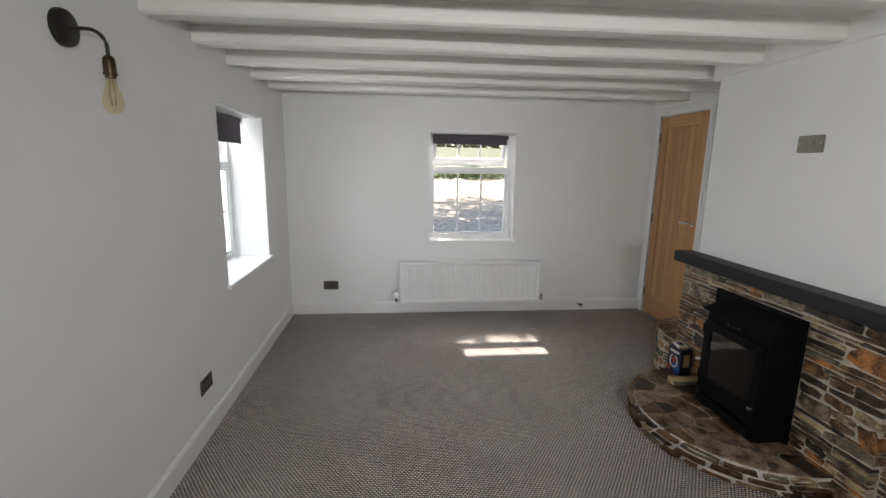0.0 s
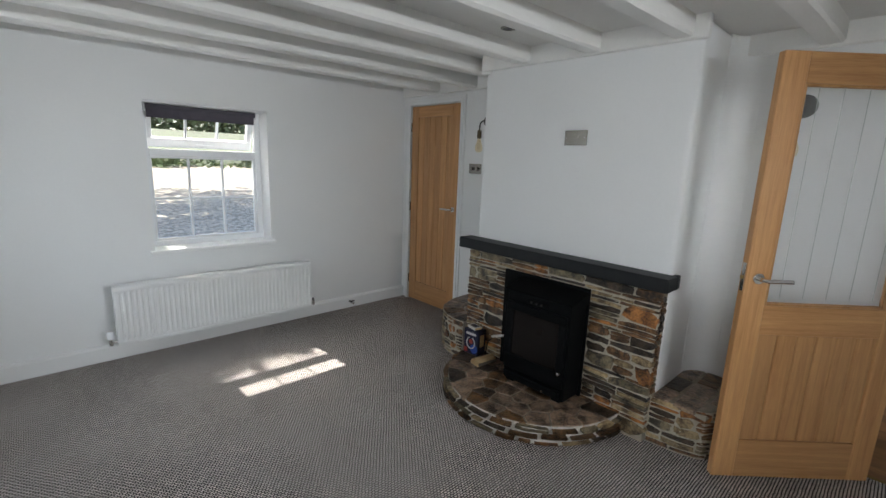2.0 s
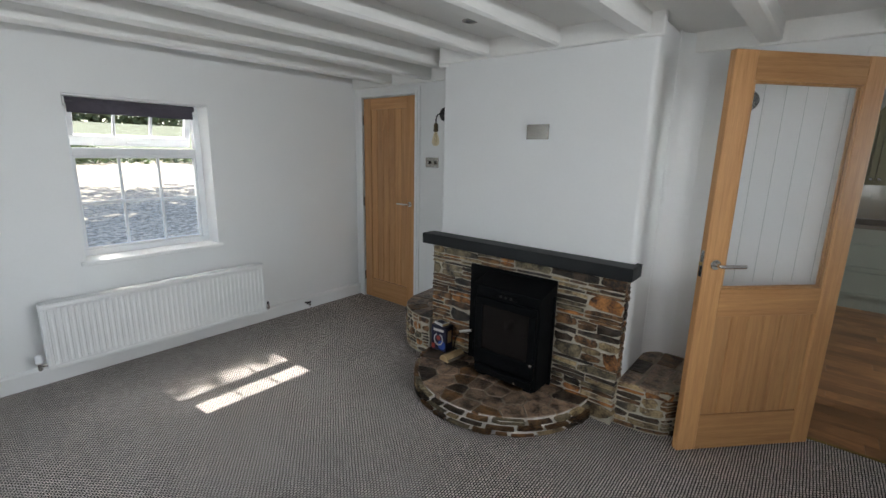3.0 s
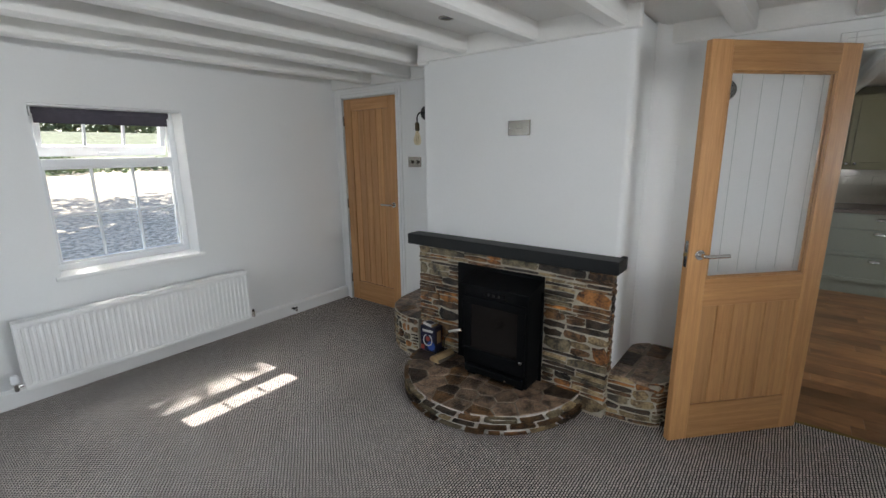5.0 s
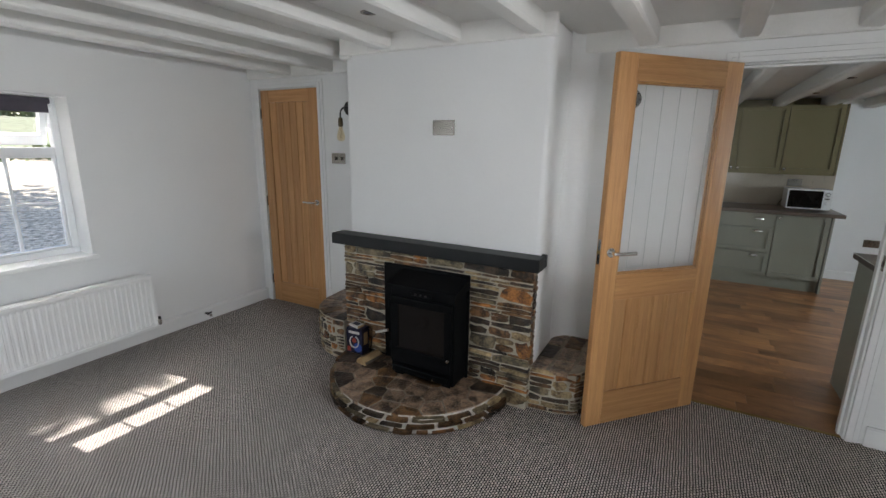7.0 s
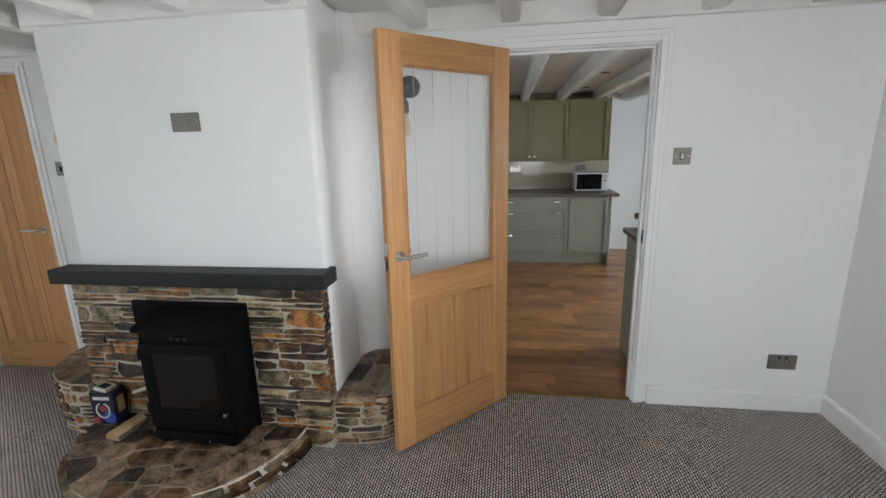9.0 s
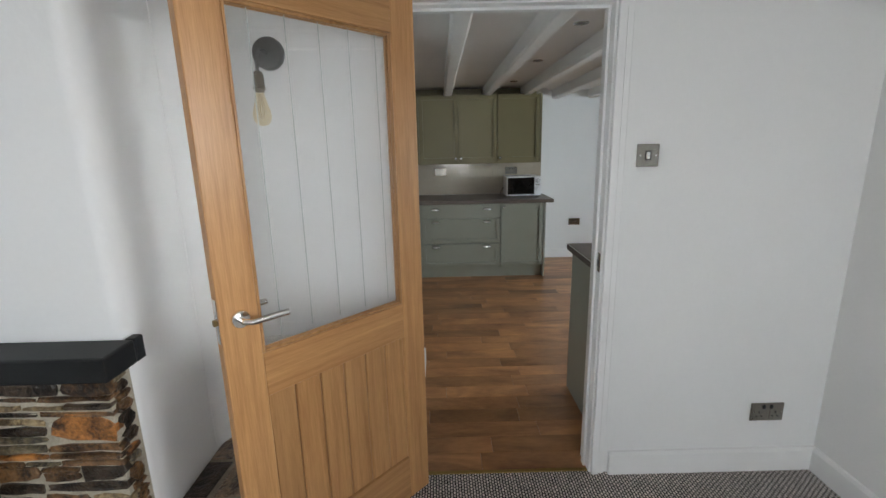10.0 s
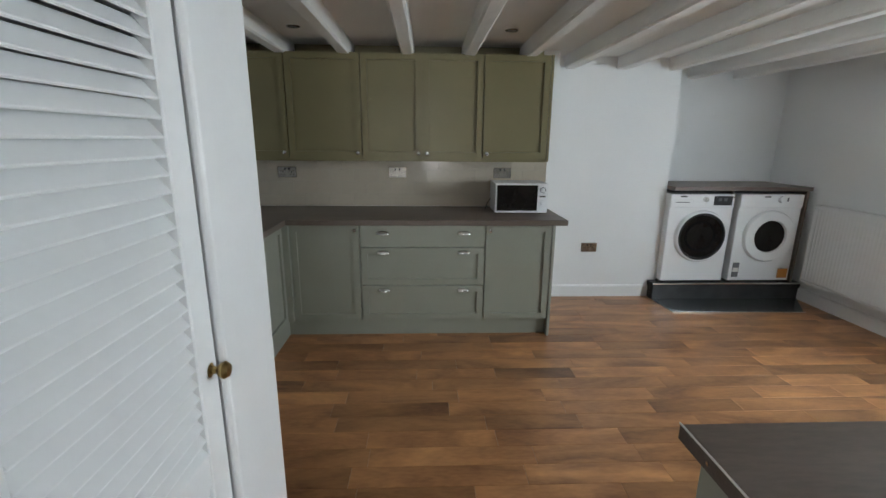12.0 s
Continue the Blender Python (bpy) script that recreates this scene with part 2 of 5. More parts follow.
M_JOINT = mat("dusty brown joint", (0.25, 0.215, 0.17), 0.9, var=0.4, scale=16, fine=140, bump=0.6, dist=0.004)
M_MORTAR = mat("lime mortar", (0.43, 0.385, 0.305), 0.95, var=0.25, scale=14, fine=140, bump=0.8, dist=0.006)


# ---- mesh helpers ----
def add_box(bm, x0, x1, y0, y1, z0, z1, bevel=0.0, seg=1):
    m = Matrix.Translation(((x0 + x1) / 2, (y0 + y1) / 2, (z0 + z1) / 2)) @ Matrix.Diagonal((abs(x1 - x0), abs(y1 - y0), abs(z1 - z0), 1))
    r = bmesh.ops.create_cube(bm, size=1, matrix=m)
    if bevel:
        es = list({e for v in r["verts"] for e in v.link_edges})
        bmesh.ops.bevel(bm, geom=es, offset=bevel, segments=seg, affect="EDGES", profile=0.5)
    return bm


def box(x0, x1, y0, y1, z0, z1, bevel=0.0, seg=1):
    return add_box(bmesh.new(), x0, x1, y0, y1, z0, z1, bevel, seg)


def add_rod(bm, a, b, r, r2=None, seg=16):
    a, b = Vector(a), Vector(b)
    q = (b - a).to_track_quat("Z", "Y").to_matrix().to_4x4()
    bmesh.ops.create_cone(bm, cap_ends=True, segments=seg, radius1=r, radius2=r if r2 is None else r2, depth=(b - a).length, matrix=Matrix.Translation((a + b) / 2) @ q)
    return bm


def rod(a, b, r, r2=None, seg=16):
    return add_rod(bmesh.new(), a, b, r, r2, seg)


def add_lathe(bm, profile, m=Matrix(), seg=24):
    """profile: (radius, height) pairs turned round z, then set by m."""
    rings = []
    for r, h in profile:
        rings.append([bm.verts.new(m @ Vector((max(r, 1e-5) * math.cos(2 * math.pi * i / seg), max(r, 1e-5) * math.sin(2 * math.pi * i / seg), h))) for i in range(seg)])
    for a, b in zip(rings, rings[1:]):
        for i in range(seg):
            bm.faces.new((a[i], a[(i + 1) % seg], b[(i + 1) % seg], b[i]))
    return bm


def lathe(profile, m=Matrix(), seg=24):
    return add_lathe(bmesh.new(), profile, m, seg)


def add_tube(bm, pts, r, seg=10):
    pts = [Vector(p) for p in pts]
    rings = []
    for i, p in enumerate(pts):
        d = (pts[min(i + 1, len(pts) - 1)] - pts[max(i - 1, 0)]).normalized()
        up = Vector((0, 0, 1)) if abs(d.z) < 0.9 else Vector((1, 0, 0))
        u = d.cross(up).normalized()
        v = d.cross(u)
        rings.append([bm.verts.new(p + r * (math.cos(2 * math.pi * k / seg) * u + math.sin(2 * math.pi * k / seg) * v)) for k in range(seg)])
    for a, b in zip(rings, rings[1:]):
        for k in range(seg):
            bm.faces.new((a[k], a[(k + 1) % seg], b[(k + 1) % seg], b[k]))
    bm.faces.new(rings[0])
    bm.faces.new(rings[-1][::-1])
    return bm


def tube(pts, r, seg=10):
    return add_tube(bmesh.new(), pts, r, seg)


def prism(outline, z0, z1, bevel=0.0, seg=2):
    bm = bmesh.new()
    lo = [bm.verts.new((x, y, z0)) for x, y in outline]
    hi = [bm.verts.new((x, y, z1)) for x, y in outline]
    k = len(lo)
    bm.faces.new(lo[::-1])
    top = bm.faces.new(hi)
    for i in range(k):
        bm.faces.new((lo[i], lo[(i + 1) % k], hi[(i + 1) % k], hi[i]))
    if bevel:
        bmesh.ops.bevel(bm, geom=list(top.edges), offset=bevel, segments=seg, affect="EDGES", profile=0.5)
    return bm


def obj(name, bm, material, parent=None, label="", smooth=False):
    bmesh.ops.recalc_face_normals(bm, faces=bm.faces)
    me = bpy.data.meshes.new(name)
    bm.to_mesh(me)
    bm.free()
    me.materials.append(material)
    if smooth:
        me.polygons.foreach_set("use_smooth", [True] * len(me.polygons))
        me.set_sharp_from_angle(angle=radians(35))
    ob = new(name, me)
    if parent:
        ob.parent = parent
    if label:
        ob["label"] = label
    return ob


def part(name, bm, material, parent, label="", smooth=False):
    return obj(name, bm, material, parent, label, smooth)


def thing(name, place, label, category, group="", rz=0.0):
    e = new(name)
    e.empty_display_size = 0.05
    e.matrix_basis = pose(*place, 0, 0, rz)
    return tagged(e, label, category, group)


def structure(name, bm, material, label="", category="", smooth=False):
    return tagged(obj(name, bm, material, smooth=smooth), label, category, kind="structure")


def wall_mesh(axis, c0, c1, u0, u1, z0, z1, openings=()):
    """A wall between planes c0 and c1 of one axis ('x' or 'y'), from u0 to u1, with openings (ua, ub, za, zb) right through it."""
    bm = bmesh.new()

    def piece(ua, ub, za, zb):
        if ub - ua > 1e-4 and zb - za > 1e-4:
            if axis == "x":
                add_box(bm, c0, c1, ua, ub, za, zb)
            else:
                add_box(bm, ua, ub, c0, c1, za, zb)

    at = u0
    for ua, ub, za, zb in sorted(openings):
        piece(at, ua, z0, z1)
        piece(ua, ub, z0, za)
        piece(ua, ub, zb, z1)
        at = ub
    piece(at, u1, z0, z1)
    return bm


def hewn_beam(x0, x1, w, z0, z1, seed, n=36):
    """A rough-hewn beam along x, its edges a little uneven."""
    bm = bmesh.new()
    c = 0.012
    sec = [(-w / 2 + c, z0), (w / 2 - c, z0), (w / 2, z0 + c), (w / 2, z1), (-w / 2, z1), (-w / 2, z0 + c)]
    rings = []
    for i in range(n + 1):
        x = x0 + (x1 - x0) * i / n
        ring = []
        for k, (y, z) in enumerate(sec):
            low = z < z1 - 0.001
            p = Vector((x * 1.6 + seed * 7.1, y * 9, z * 9 + k))
            dy = 0.006 * noise.noise(p) + 0.004 * noise.noise(p * 3.3)
            dz = (0.005 * noise.noise(p + Vector((0, 40, 0))) + 0.002 * noise.noise(p * 4)) if low else 0
            ring.append(bm.verts.new((x, y + dy, z + dz)))
        rings.append(ring)
    for a, b in zip(rings, rings[1:]):
        for k in range(6):
            bm.faces.new((a[k], a[(k + 1) % 6], b[(k + 1) % 6], b[k]))
    bm.faces.new(rings[0])
    bm.faces.new(rings[-1][::-1])
    return bm


# ---- the shell ----
WX, EX, SY, NY = -1.15, 2.54, -1.40, 4.20      # the living room's faces
LZ, BZ = 2.21, 2.115                           # its ceiling boards and the beams' undersides
KW, KN, KS = 2.66, 1.68, -3.50                 # the kitchen's faces
KZ, KBZ = 2.135, 2.032
WIN_N = (0.235, 1.10, 0.755, 1.83)
WIN_W = (2.60, 3.51, 0.745, 1.86)
WIN_W2 = (-0.75, 0.15, 0.745, 1.86)
WIN_S = (0.12, 1.0, 0.72, 1.83)
DOOR_H = (3.376, 4.072, -0.1, 2.015)
DOOR_K = (-0.40, 0.415, -0.1, 2.015)
WIN_K = (3.3, 4.5, 1.05, 1.95)

structure("floor", box(WX - 0.3, 2.556, SY - 0.3, NY + 0.3, -0.12, 0.0), M_CARPET, "grey brown looped cord carpet", "floor")
structure("wall_north", wall_mesh("y", NY, NY + 0.285, WX - 0.34, EX + 1.3, -0.2, 2.6, [WIN_N]), M_WALL, "white painted plaster wall with a window", "wall")
structure("wall_west", wall_mesh("x", WX - 0.34, WX, SY, NY, -0.2, 2.6, [WIN_W, WIN_W2]), M_WALL, "white painted plaster wall with a deep window", "wall")
structure("wall_south", wall_mesh("y", SY - 0.34, SY, WX - 0.34, EX, -0.2, 2.6, [WIN_S]), M_WALL, "white painted plaster wall with a window", "wall")
structure("wall_east", wall_mesh("x", EX, KW, SY, NY, -0.2, 2.6, [DOOR_K, DOOR_H]), M_WALL, "white painted wall with two doorways", "wall")
structure("ceiling", box(WX - 0.3, EX, SY - 0.3, NY + 0.3, LZ, LZ + 0.1), M_CEIL, "white painted plaster ceiling", "ceiling")
structure("chimney_breast", box(2.013, EX - 0.002, 1.24, 2.62, 0.2, LZ - 0.002, 0.03, 3), M_WALL, "white plastered chimney breast with rounded corners", "wall", True)
cove = [(EX + 0.01, 1.25), (2.40, 1.25), (2.40, 1.238)] + [(2.40 + 0.138 * math.sin(a), 1.10 + 0.138 * math.cos(a)) for a in [math.pi / 2 * k / 12 for k in range(1, 12)]] + [(2.538, 1.10), (EX + 0.01, 1.10)]
structure("chimney_cove", prism(cove, 0.2, LZ - 0.004), M_WALL, "softly rounded white plaster corner beside the chimney", "wall", True)
structure("hall_closure", box(EX + 1.2, EX + 1.3, KN + 0.14, NY, -0.2, 2.6), M_WALL, "plain hall wall", "wall")
structure("hall_floor", box(2.6, EX + 1.3, KN + 0.14, NY, -0.12, -0.002), M_CARPET, "grey hall carpet", "floor")
structure("hall_ceiling", box(EX, EX + 1.3, KN + 0.14, NY + 0.3, LZ, LZ + 0.1), M_CEIL, "white hall ceiling", "ceiling")

structure("kitchen_floor", box(2.556, 7.3, KS - 0.2, KN + 0.2, -0.12, -0.010), M_GROUT, "floor bed under wood planks", "floor")
structure("kitchen_wall_east", wall_mesh("x", 6.33, 6.63, -1.03, KN + 0.14, -0.2, 2.6), M_WALL, "white kitchen wall behind the cabinets", "wall")
structure("kitchen_wall_nib", wall_mesh("x", 6.56, 7.2, -2.16, -1.03, -0.2, 2.6), M_WALL, "white wall beside the laundry recess", "wall")
structure("kitchen_wall_recess", wall_mesh("x", 7.05, 7.2, KS, -2.16, -0.2, 2.6), M_WALL, "white wall behind the laundry machines", "wall")
structure("kitchen_wall_south", wall_mesh("y", KS - 0.3, KS, KW - 0.3, 7.3, -0.2, 2.6, [WIN_K]), M_WALL, "white kitchen wall with a radiator", "wall")
structure("kitchen_wall_north", wall_mesh("y", KN, KN + 0.14, KW, 6.33, -0.2, 2.6), M_WALL, "white kitchen wall above the cabinets", "wall")
structure("kitchen_wall_west", wall_mesh("x", KW - 0.3, KW, KS, SY - 0.34, -0.2, 2.6), M_WALL, "plain white kitchen wall", "wall")
structure("kitchen_ceiling", box(KW, 7.3, KS - 0.2, KN + 0.2, KZ, KZ + 0.1), M_CEIL, "white kitchen ceiling", "ceiling")
structure("ground", box(-60, 60, -60, 60, -0.5, -0.2), mat("gravel", (0.45, 0.385, 0.30), 0.95, var=0.9, scale=11, fine=32, bump=0.5, dist=0.02), "pale crushed stone gravel yard", "ground")
for i in range(11):
    y = -1.0 + 0.4755 * i
    b = structure("ceiling_beam", hewn_beam(-1.9, 1.9, 0.10, BZ, LZ + 0.02, i), M_BEAM, "white painted ceiling beam", "beam")
    b.matrix_basis = pose(0.7, y, 0, 0, 0, -2.0)
for i in range(11):
    y = 1.522 - 0.451 * i
    structure("kitchen_beam", hewn_beam(KW, 7.05, 0.09, KBZ, KZ + 0.02, i + 20), M_BEAM, "white painted kitchen ceiling beam", "beam").location.y = y

# the plate along the east wall's top, and the trim
structure("wall_plate", box(EX - 0.03, EX + 0.01, SY, 1.24, BZ - 0.012, LZ + 0.01, 0.006), M_BEAM, "white painted timber along the wall top", "trim")
structure("wall_plate", box(1.985, 2.03, 1.22, 2.64, BZ - 0.012, LZ + 0.01, 0.006), M_BEAM, "white painted timber over the chimney breast", "trim")
structure("wall_plate", box(EX - 0.03, EX + 0.01, 2.62, NY, BZ - 0.012, LZ + 0.01, 0.006), M_BEAM, "white painted timber along the wall top", "trim")
structure("chimney_ledge", box(2.0, EX, 2.56, 2.66, BZ - 0.03, BZ + 0.03, 0.01), M_BEAM, "white painted stub timber above the alcove", "trim")


def skirting(x0, y0, x1, y1, nx, ny, h=0.112, t=0.02):
    """A baseboard along a wall face from one point to the other; (nx, ny) points into the room."""
    bm = bmesh.new()
    prof = [(0, 0), (t, 0), (t, h - 0.012), (t * 0.55, h), (0, h)]
    a = [bm.verts.new((x0 + nx * u, y0 + ny * u, z)) for u, z in prof]
    b = [bm.verts.new((x1 + nx * u, y1 + ny * u, z)) for u, z in prof]
    for i in range(5):
        bm.faces.new((a[i], a[(i + 1) % 5], b[(i + 1) % 5], b[i]))
    bm.faces.new(a)
    bm.faces.new(b[::-1])
    structure("baseboard", bm, M_GLOSS, "white gloss painted baseboard", "baseboard")


skirting(WX, SY, WX, NY, 1, 0)
skirting(WX + 0.016, NY, EX, NY, 0, -1, t=0.036)
skirting(EX, SY, EX, -0.455, -1, 0)
skirting(WX + 0.016, SY, EX - 0.016, SY, 0, 1)
skirting(EX, 0.47, EX, 0.84, -1, 0)
skirting(6.56, -2.16, 6.56, -1.03, -1, 0)
skirting(6.33, -1.03, 6.56, -1.03, 0, -1)
skirting(KW, KS, 6.45, KS, 0, 1)
skirting(KW, 0.44, 2.86, 0.44, 0, -1)


def door_trim(name, y0, y1, h, x0, x1, both=True, rebate=0.0):
    """Lining and architraves round a doorway in a wall between x0 and x1."""
    t = 0.03
    lab = "white gloss painted door lining"
    structure(name, box(x0, x1, y0, y0 + t, 0, h - t, 0.002), M_GLOSS, lab, "trim")
    structure(name, box(x0, x1, y1 - t, y1, 0, h - t, 0.002), M_GLOSS, lab, "trim")
    structure(name, box(x0, x1, y0, y1, h - t, h, 0.002), M_GLOSS, lab, "trim")
    if rebate:
        for ya, yb, za, zb in ((y0 + t, y0 + t + 0.012, 0, h - t), (y1 - t - 0.012, y1 - t, 0, h - t), (y0 + t + 0.012, y1 - t - 0.012, h - t - 0.012, h - t)):
            structure("door_stop", box(x0 + 0.042, x0 + 0.075, ya, yb, za, zb, 0.002), M_GLOSS, "white gloss painted door stop", "trim")
    w = 0.058
    for face, s in ((x0, -1), (x1, 1))[: 2 if both else 1]:
        bm = bmesh.new()
        for k in range(2):
            ww = (w if k else w * 0.55)
            d = 0.011 if k else 0.019
            xa, xb = sorted((face, face + s * d))
            i0, i1, ih = y0 + t - 0.008, y1 - t + 0.008, h - t + 0.008
            add_box(bm, xa, xb, i0 - ww, i0, 0, ih + ww, 0.003)
            add_box(bm, xa, xb, i1, i1 + ww, 0, ih + ww, 0.003)
            add_box(bm, xa, xb, i0, i1, ih, ih + ww, 0.003)
        structure("architrave", bm, M_GLOSS, "white gloss painted architrave with stepped moulding", "trim")


door_trim("door_lining_1", DOOR_K[0], DOOR_K[1], 2.015 + 0.0, EX, KW, rebate=1)
door_trim("door_lining_2", DOOR_H[0] - 0.03, DOOR_H[1] + 0.03, 2.04, EX, KW, both=False)
structure("threshold_strip", box(2.546, 2.566, DOOR_K[0] + 0.03, DOOR_K[1] - 0.03, 0.0, 0.006, 0.002), M_BRASS, "thin metal threshold strip between carpet and planks", "trim")

strike = thing("strike_plate", (EX + 0.02, DOOR_K[0] + 0.03, 1.0), "worn steel strike plate on the door lining", "strike plate")
part("plate", box(-0.014, 0.014, 0.0, 0.003, -0.04, 0.04, 0.001), M_STEEL, strike)
part("keep", box(-0.008, 0.008, 0.002, 0.006, -0.018, 0.010, 0.001), M_DARKPL, strike)


# ---- windows ----
def window(name, at, rz, w, z0, z1, label, drop, g=0.17):
    """A two-light window, built across x from 0 to w, the room on its -y side and the wall's face at y = 0. drop: the blind's length; g: the frame's set-back."""
    win = thing(name, (at[0], at[1], 0), label, "window", rz=rz)
    win["kind"] = "structure"
    f = 0.045
    tr = z0 + 0.64 * (z1 - z0)
    bm = bmesh.new()
    for a in ((0, w, z0, z0 + f), (0, w, z1 - f, z1), (0, f, z0 + f, z1 - f), (w - f, w, z0 + f, z1 - f), (f, w - f, tr, tr + 0.055)):
        add_box(bm, a[0], a[1], g, g + 0.06, a[2], a[3], 0.004)
    part("window_frame", bm, M_UPVC, win)
    bm = bmesh.new()                            # beading of the lower light
    lz0, lz1, b = z0 + f, tr, 0.016
    for a in ((f, w - f, lz0, lz0 + b), (f, w - f, lz1 - b, lz1), (f, f + b, lz0 + b, lz1 - b), (w - f - b, w - f, lz0 + b, lz1 - b)):
        add_box(bm, a[0], a[1], g + 0.012, g + 0.05, a[2], a[3], 0.003)
    part("glazing_bead", bm, M_UPVC, win)
    iw = w - 2 * f - 2 * b
    for k in (1, 2):
        u = f + b + iw * k / 3
        part("glazing_bar", box(u - 0.009, u + 0.009, g + 0.02, g + 0.044, lz0 + b, lz1 - b, 0.003), M_UPVC, win)
    zm = (lz0 + lz1) / 2
    part("glazing_bar", box(f + b, w - f - b, g + 0.022, g + 0.042, zm - 0.009, zm + 0.009, 0.003), M_UPVC, win)
    p = part("pane", box(f, w - f, g + 0.03, g + 0.034, lz0, lz1), M_GLASS, win)
    p.visible_shadow = False
    # the vent, hung at its top and pushed open
    vent = part("vent_sash", bmesh.new(), M_UPVC, win)
    vh, vw, s = z1 - f - (tr + 0.055), w - 2 * f, 0.04
    bm = bmesh.new()
    for a in ((0, vw, -s, 0), (0, vw, -vh, -vh + s + 0.03), (0, s, -vh + s + 0.03, -s), (vw - s, vw, -vh + s + 0.03, -s)):
        add_box(bm, a[0], a[1], 0.0, 0.05, a[2], a[3], 0.004)
    bm.to_mesh(vent.data)
    bm.free()
    vent.matrix_basis = pose(f, g + 0.015, z1 - f, 17, 0, 0)
    for k in (1, 2):
        u = s + (vw - 2 * s) * k / 3
        part("glazing_bar", box(u - 0.009, u + 0.009, 0.012, 0.036, -vh + s + 0.03, -s, 0.003), M_UPVC, vent)
    p = part("pane", box(s, vw - s, 0.022, 0.026, -vh + s, -s), M_GLASS, vent)
    p.visible_shadow = False
    part("stay", tube([(vw / 2 - 0.05, -0.012, -vh + 0.03), (vw / 2, -0.02, -vh + 0.032), (vw / 2 + 0.07, -0.014, -vh + 0.028)], 0.006, 8), M_UPVC, vent)
    part("window_sill", box(-0.03, w + 0.03, -0.028, g + 0.004, z0 - 0.026, z0 + 0.003, 0.006, 2), M_GLOSS, win)
    part("head_board", box(0.002, w - 0.002, 0.02, g, z1 - 0.012, z1 - 0.002), M_GLOSS, win)
    blind = thing("roller_blind", (0, 0, 0), "dark plum roller blind drawn a little way down", "blind")
    blind.matrix_basis = pose(at[0], at[1], 0, 0, 0, rz) @ pose(0, (g - 0.17) * 0.6, 0)
    part("cloth", box(0.035, w - 0.075, 0.085, 0.088, z1 - drop, z1 - 0.03), M_BLIND, blind)
    part("roller", rod((0.03, 0.10, z1 - 0.035), (w - 0.06, 0.10, z1 - 0.035), 0.02), M_BLIND, blind, smooth=True)
    part("bottom_bar", box(0.035, w - 0.075, 0.081, 0.092, z1 - drop - 0.012, z1 - drop, 0.003), M_BLIND, blind)
    for u in (0.02, w - 0.062):
        part("bracket", box(u, u + 0.008, 0.07, 0.13, z1 - 0.07, z1 - 0.012, 0.002), M_UPVC, blind)
    pts = [(w - 0.05, 0.10, z1 - 0.03 - 0.02 * k) for k in range(12)]
    part("pull_chain", tube(pts, 0.002, 6), M_UPVC, blind)
    return win


window("window_1", (WIN_N[0], NY), 0, WIN_N[1] - WIN_N[0], WIN_N[2], WIN_N[3], "white window with small panes and an open vent", 0.10)
window("window_2", (WX, WIN_W[0]), 90, WIN_W[1] - WIN_W[0], WIN_W[2], WIN_W[3], "white window with small panes in a deep reveal", 0.20, 0.265)
window("window_4", (WX, WIN_W2[0]), 90, WIN_W2[1] - WIN_W2[0], WIN_W2[2], WIN_W2[3], "white window with small panes opposite the doorway", 0.12)
window("window_3", (WIN_S[1], SY), 180, WIN_S[1] - WIN_S[0], WIN_S[2], WIN_S[3], "white window with small panes facing the hedge", 0.10)
window("window_5", (WIN_K[1], KS), 180, WIN_K[1] - WIN_K[0], WIN_K[2], WIN_K[3], "white kitchen window with small panes", 0.08)


# ---- electrical plates ----
def plate(name, place, rz, kind_of, label, category, group):
    """A metal plate on a wall. Built in x and z, facing -y."""
    w = 0.147 if kind_of != "single" else 0.087
    t = thing(name, place, label, category, group, rz)
    part("plate", box(-w / 2, w / 2, -0.008, -0.0005, -0.0435, 0.0435, 0.003, 2), M_STEEL, t)
    if kind_of == "socket":
        for s in (-1, 1):
            part("socket_face", box(s * 0.036 - 0.026, s * 0.036 + 0.026, -0.0095, -0.006, -0.034, 0.012, 0.002), M_STEEL, t)
            bm = bmesh.new()
            add_box(bm, s * 0.036 - 0.003, s * 0.036 + 0.003, -0.0103, -0.008, -0.006, 0.006)
            for q in (-1, 1):
                add_box(bm, s * 0.036 + q * 0.011 - 0.004, s * 0.036 + q * 0.011 + 0.004, -0.0103, -0.008, -0.022, -0.017)
            part("slot", bm, M_DARKPL, t)
            part("rocker", box(s * 0.017 - 0.006, s * 0.017 + 0.006, -0.012, -0.007, 0.016, 0.034, 0.002), M_DARKPL, t)
    elif kind_of == "dimmer":
        for s in (-1, 1):
            part("knob", lathe([(0.0, 0.022), (0.013, 0.022), (0.015, 0.0)], Matrix.Translation((s * 0.033, -0.006, 0)) @ pose(0, 0, 0, 90, 0, 0), 20), M_STEEL, t, smooth=True)
    elif kind_of == "single":
        part("rocker", box(-0.008, 0.008, -0.013, -0.007, -0.014, 0.014, 0.002), M_CHROME, t)
        part("rocker_surround", box(-0.012, 0.012, -0.0095, -0.006, -0.018, 0.018, 0.001), M_DARKPL, t)
    else:
        part("inner_plate", box(-0.02, 0.02, -0.0105, -0.007, -0.004, 0.02, 0.001), M_STEEL, t)
    for s in (-1, 1):
        part("screw", rod((s * (w / 2 - 0.013), -0.0095, 0), (s * (w / 2 - 0.013), -0.006, 0), 0.004, seg=10), M_CHROME, t)
    return t


